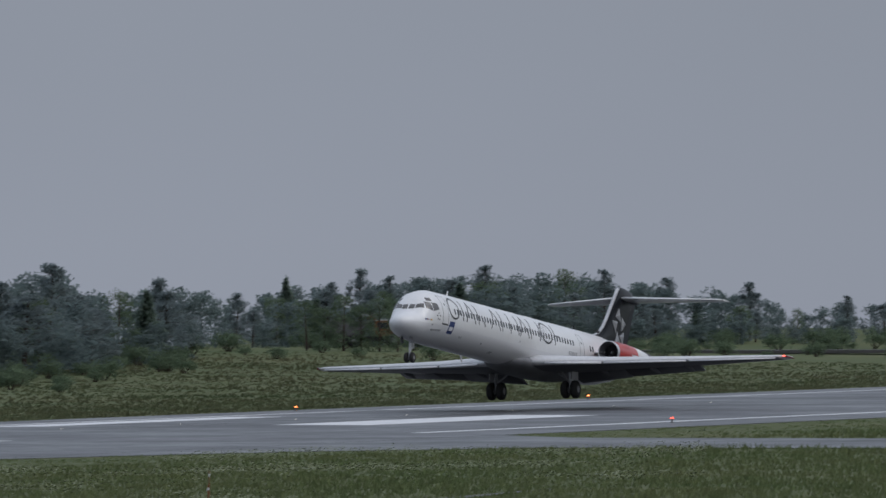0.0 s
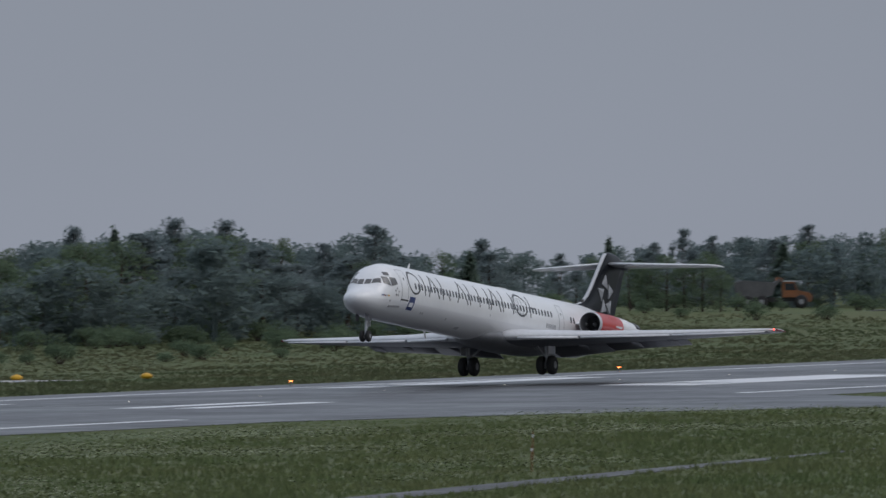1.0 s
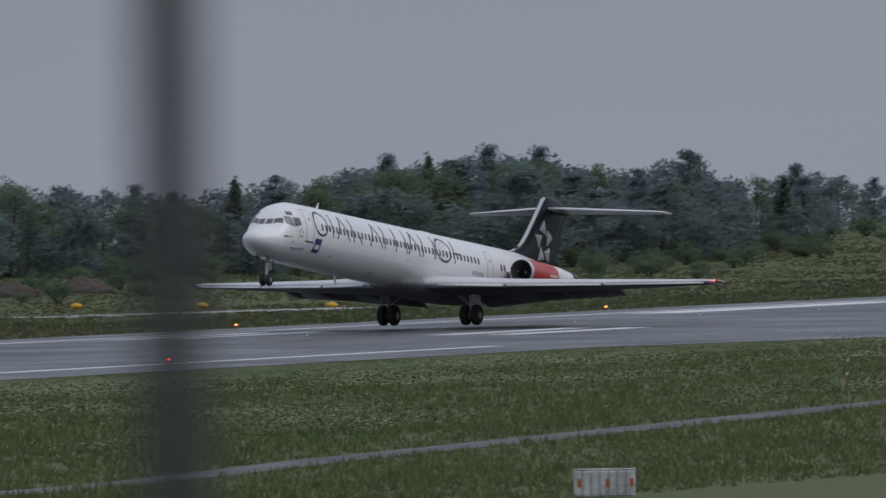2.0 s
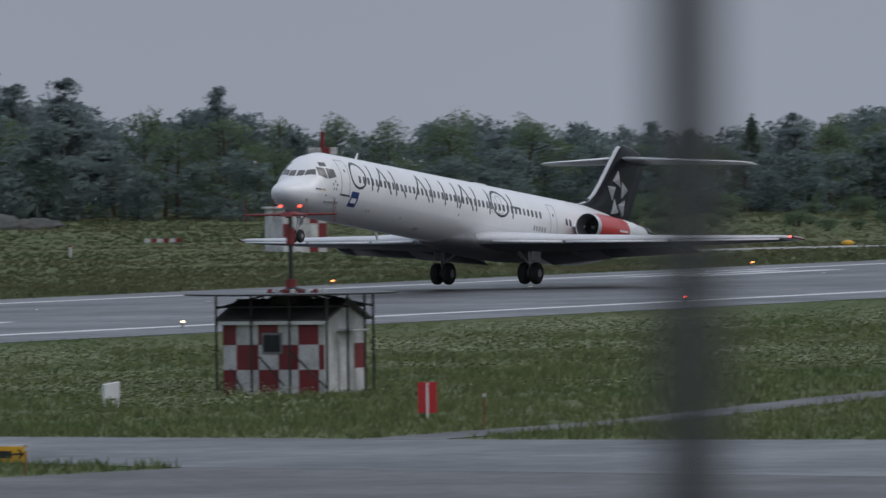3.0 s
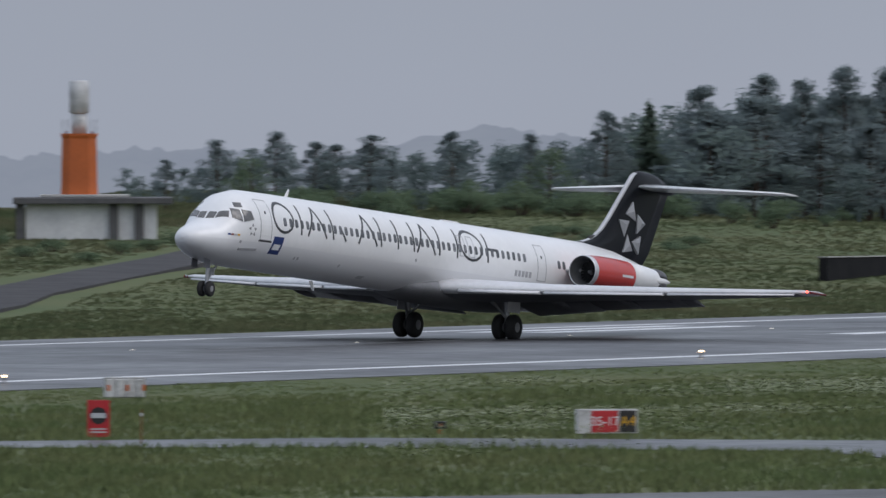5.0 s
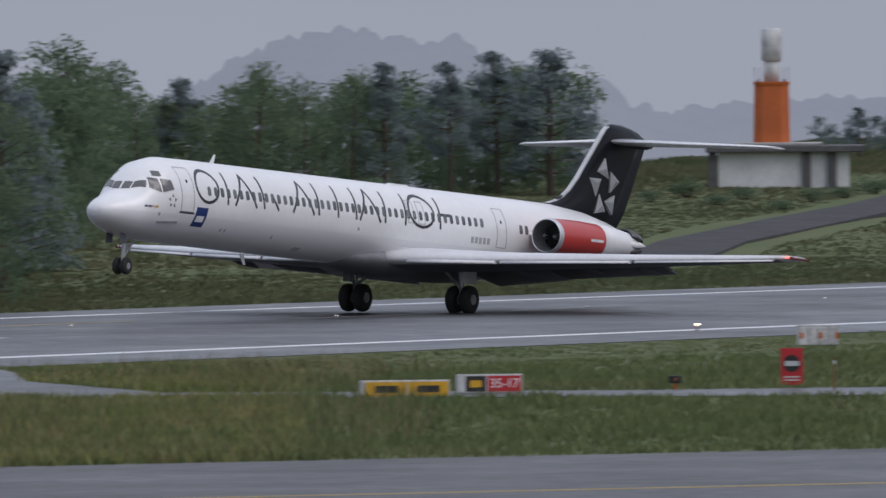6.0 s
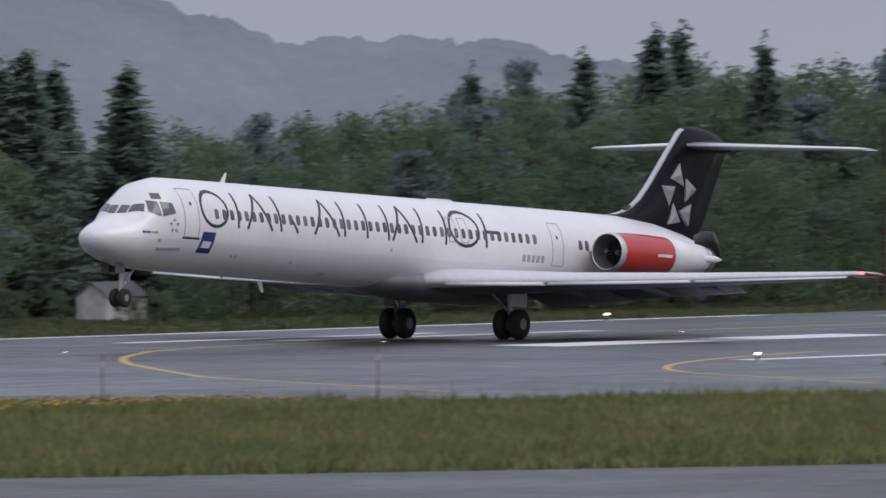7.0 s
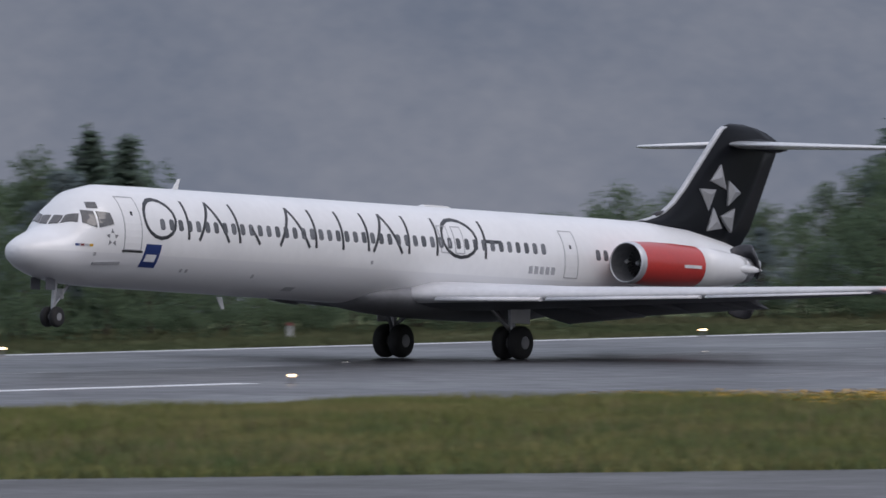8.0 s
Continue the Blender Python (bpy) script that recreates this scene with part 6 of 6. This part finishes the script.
def grass(name, label, rng, x, y, h, blades, material, w0=0.035):
    """Tufts of narrow triangles at the given spots."""
    n = len(x)
    vs = []
    for b in range(blades):
        ang = rng.uniform(0, 6.28, n)
        ox, oy = x + rng.normal(0, 0.12, n), y + rng.normal(0, 0.12, n)
        hh = h * rng.uniform(0.5, 1.25, n)
        wd = w0 * rng.uniform(0.7, 1.6, n)
        z0 = np.array([gz(p, q) for p, q in zip(ox, oy)]) - 0.02 if y.max() > 372 else np.full(n, -0.02)
        lean = rng.normal(0, 0.35, (2, n)) * hh
        dx, dy = np.cos(ang) * wd, np.sin(ang) * wd
        vs.append(np.stack([np.stack([ox - dx, oy - dy, z0], 1), np.stack([ox + dx, oy + dy, z0], 1), np.stack([ox + lean[0], oy + lean[1], z0 + hh], 1)], 1))
    v = np.concatenate(vs).reshape(-1, 3)
    me = bpy.data.meshes.new(name)
    k = len(v) // 3
    me.vertices.add(len(v))
    me.vertices.foreach_set("co", v.ravel())
    me.loops.add(len(v))
    me.loops.foreach_set("vertex_index", np.arange(len(v), dtype=np.int32))
    me.polygons.add(k)
    me.polygons.foreach_set("loop_start", np.arange(0, len(v), 3, dtype=np.int32))
    me.update(calc_edges=True)
    me.materials.append(material)
    tagged(new(name, me), label, "grass", kind="stuff")


def flowers(name, label, rng, x, y, z, size, material):
    n = len(x)
    a = rng.uniform(0, 6.28, n)
    s = size * rng.uniform(0.5, 1.4, n)
    v = np.stack([np.stack([x + s * np.cos(a + k * 2.09), y + s * np.sin(a + k * 2.09), z + 0.5 * s * np.cos(a * 3 + k * 2.5)], 1) for k in range(3)], 1).reshape(-1, 3)
    f = np.arange(len(v)).reshape(-1, 3)
    tagged(pydata(name, [tuple(p) for p in v], [tuple(int(i) for i in t) for t in f], material), label, "flowers", kind="stuff")


grng = np.random.default_rng(3)
gx, gy = scatter(grng, 160000, 49.8, 72.4, 166, 276.6)
tall = np.clip((270 - gy) / 14, 0.35, 1.0) * (0.26 + 0.10 * patchy(gx, gy, 0.21) + 0.06 * patchy(gx, gy, 0.9))
grass("meadow_grass", "rough uneven green meadow grass", grng, gx, gy, tall, 4, M_BLADE)
gx, gy = scatter(grng, 60000, 49.8, 58.5, 182, 276.6, 320, 520)
grass("meadow_grass", "tall green grass beside the taxiway", grng, gx, gy, np.clip((272 - gy) / 14, 0.35, 1.0) * (0.34 + 0.10 * patchy(gx, gy, 0.35)), 4, M_DRY)
gx, gy = scatter(grng, 46000, 49.8, 72.4, 331.4, 352, 400, 1300)
grass("verge_grass", "short green grass of the far verge", grng, gx, gy, 0.16 + 0.06 * patchy(gx, gy, 0.3), 3, M_BANK, 0.06)
gx, gy = scatter(grng, 90000, 56.9, 72.4, 352, 470, 640, 1250)
keep = np.abs(gy - np.interp(gx, [628, 655, 678, 722, 767, 812, 850], [367, 379, 390.5, 409, 429.5, 449, 462])) > np.where((gx > 622) & (gx < 856), 4.6, 0)
gx, gy = gx[keep], gy[keep]
grass("bank_grass", "rough grass and heath of the far bank", grng, gx, gy, 0.13 + 0.06 * patchy(gx, gy, 0.13), 3, M_BANK, 0.11)
gx, gy = scatter(grng, 30000, 59.5, 62.8, 470, 560, 640, 1250)
grass("bank_grass", "rough grass before the woods on the far bank", grng, gx, gy, 0.24 + 0.12 * patchy(gx, gy, 0.13), 3, M_BANK, 0.10)
gx, gy = scatter(grng, 210000, 61.5, 71.5, 208, 264)
keep = patchy(gx, gy, 0.11) + 0.6 * patchy(gx, gy, 0.5) + grng.normal(0, 0.35, len(gx)) + 0.35 * np.cos((gy - 246) / 10.0) > 0.55
gx, gy = gx[keep], gy[keep]
flowers("cow_parsley", "patches of white cow parsley in the meadow", grng, gx, gy, 0.36 + grng.uniform(-0.1, 0.12, len(gx)), 0.05, M_UMBEL)
gx, gy = scatter(grng, 60000, 49.8, 57.5, 262, 277.2, 330, 480)
grass("verge_grass", "tall grass at the runway's near edge", grng, gx, gy, 0.36 + 0.12 * patchy(gx, gy, 0.4), 3, M_DRY)
gx, gy = scatter(grng, 60000, 49.8, 59.0, 176, 277.0, 320, 520)
keep = patchy(gx, gy, 0.33) + 0.7 * patchy(gx, gy, 1.1) + grng.normal(0, 0.3, len(gx)) > 0.7
grass("tall_clumps", "taller fresh green clumps in the grass", grng, gx[keep], gy[keep], np.clip((277.5 - gy[keep]) / 14, 0.7, 1.0) * grng.uniform(0.35, 0.62, int(keep.sum())), 4, M_BLADE, 0.03)
gx, gy = scatter(grng, 26000, 49.8, 59.0, 176, 277.0, 320, 520)
keep = patchy(gx, gy, 0.24) + grng.normal(0, 0.3, len(gx)) > 0.1
grass("seed_heads", "pale ripe grass stalks above the verge", grng, gx[keep], gy[keep], np.clip((277.5 - gy[keep]) / 14, 0.7, 1.0) * grng.uniform(0.5, 0.8, int(keep.sum())), 2, M_STRAW, 0.022)
gx, gy = scatter(grng, 16000, 50, 56, 262, 276.8)
keep = inside(gx, gy, [(352, 262), (376, 262), (388, 276), (356, 276)]) & (grng.random(len(gx)) < 0.7)
flowers("buttercups", "yellow buttercups in the verge", grng, gx[keep], gy[keep], np.full(int(keep.sum()), 0.34) + grng.uniform(-0.08, 0.08, int(keep.sum())), 0.065, M_YELLOW)


# ---- what moves ----
# seconds, place along the runway, height, roll, pitch, crab (degrees)
AIR_ROWS = [(0.0, 897.76, 0.75, 1.25, 5.87, 1.60), (0.5, 866.78, 0.71, 1.00, 5.57, 1.74), (1.0, 833.91, 0.65,
    0.85, 5.19, 1.85), (1.2, 820.99, 0.62, 0.34, 5.36, 2.00), (2.3, 752.19, 0.23, -0.19, 5.98, 2.16), (2.5,
    739.44, 0.23, -0.17, 5.99, 2.22), (3.0, 707.06, 0.31, -0.06, 5.79, 2.24), (3.5, 676.46, 0.10, -0.65, 5.51,
    2.30), (4.0, 643.69, 0.10, -1.21, 5.52, 2.22), (4.5, 613.27, 0.10, -1.28, 5.27, 2.00), (4.7, 600.71, 0.10,
    -1.08, 5.06, 1.83), (5.8, 530.16, 0.10, -0.91, 4.40, 0.39), (6.0, 517.62, 0.10, -0.69, 4.21, -0.03), (6.3,
    500.31, 0.10, -0.51, 3.90, -0.46), (6.5, 487.91, 0.10, -0.39, 3.70, -0.68), (7.0, 456.47, 0.10, 0.03,
    3.26, -1.04), (7.3, 439.62, 0.10, -0.06, 3.02, -1.26), (7.5, 427.74, 0.10, -0.20, 3.02, -1.20), (7.6,
    420.77, 0.10, -0.16, 3.01, -1.25), (7.8, 409.04, 0.10, -0.01, 2.97, -1.22), (8.0, 397.38, 0.10, -0.01,
    2.92, -1.26)]


def dumper_at(t):
    x, y = 1222.7 + 2.9 * t, 440.3 - 6.8 * t
    return Matrix.Translation((x, y, gz(x, y) + 0.12)) @ Matrix.Rotation(math.atan2(-6.8, 2.9), 4, "Z")


def motions():
    walk(AIRLINER, [(t, pose(x, RUNWAY_Y, z, roll, -pitch, 180 - crab)) for t, x, z, roll, pitch, crab in AIR_ROWS])
    for bucket, hinge, up in REVERSERS:
        far = 0.90 if up > 0 else 1.48
        shut, wide = pose(*hinge, 0, 0, 0), pose(hinge[0] - 0.5, hinge[1], hinge[2] + up * far, 0, -up * 62, 0)
        walk(bucket, [(0.0, shut), (5.9, shut), (6.15, pose(hinge[0] - 0.25, hinge[1], hinge[2] + up * 0.55, 0, -up * 34, 0)), (6.4, wide), (6.7, wide), (7.0, pose(hinge[0] - 0.5, hinge[1], hinge[2] + up * (far - 0.1), 0, -up * 58, 0)), (8.0, pose(hinge[0] - 0.5, hinge[1], hinge[2] + up * (far - (0.28 if up > 0 else 0.05)), 0, -up * 58, 0))])

    # the dumper rolls on along the haul road
    walk(DUMPER, [(t, dumper_at(t)) for t in (0.0, 2.0, 4.0, 6.0, 8.0)])


motions()
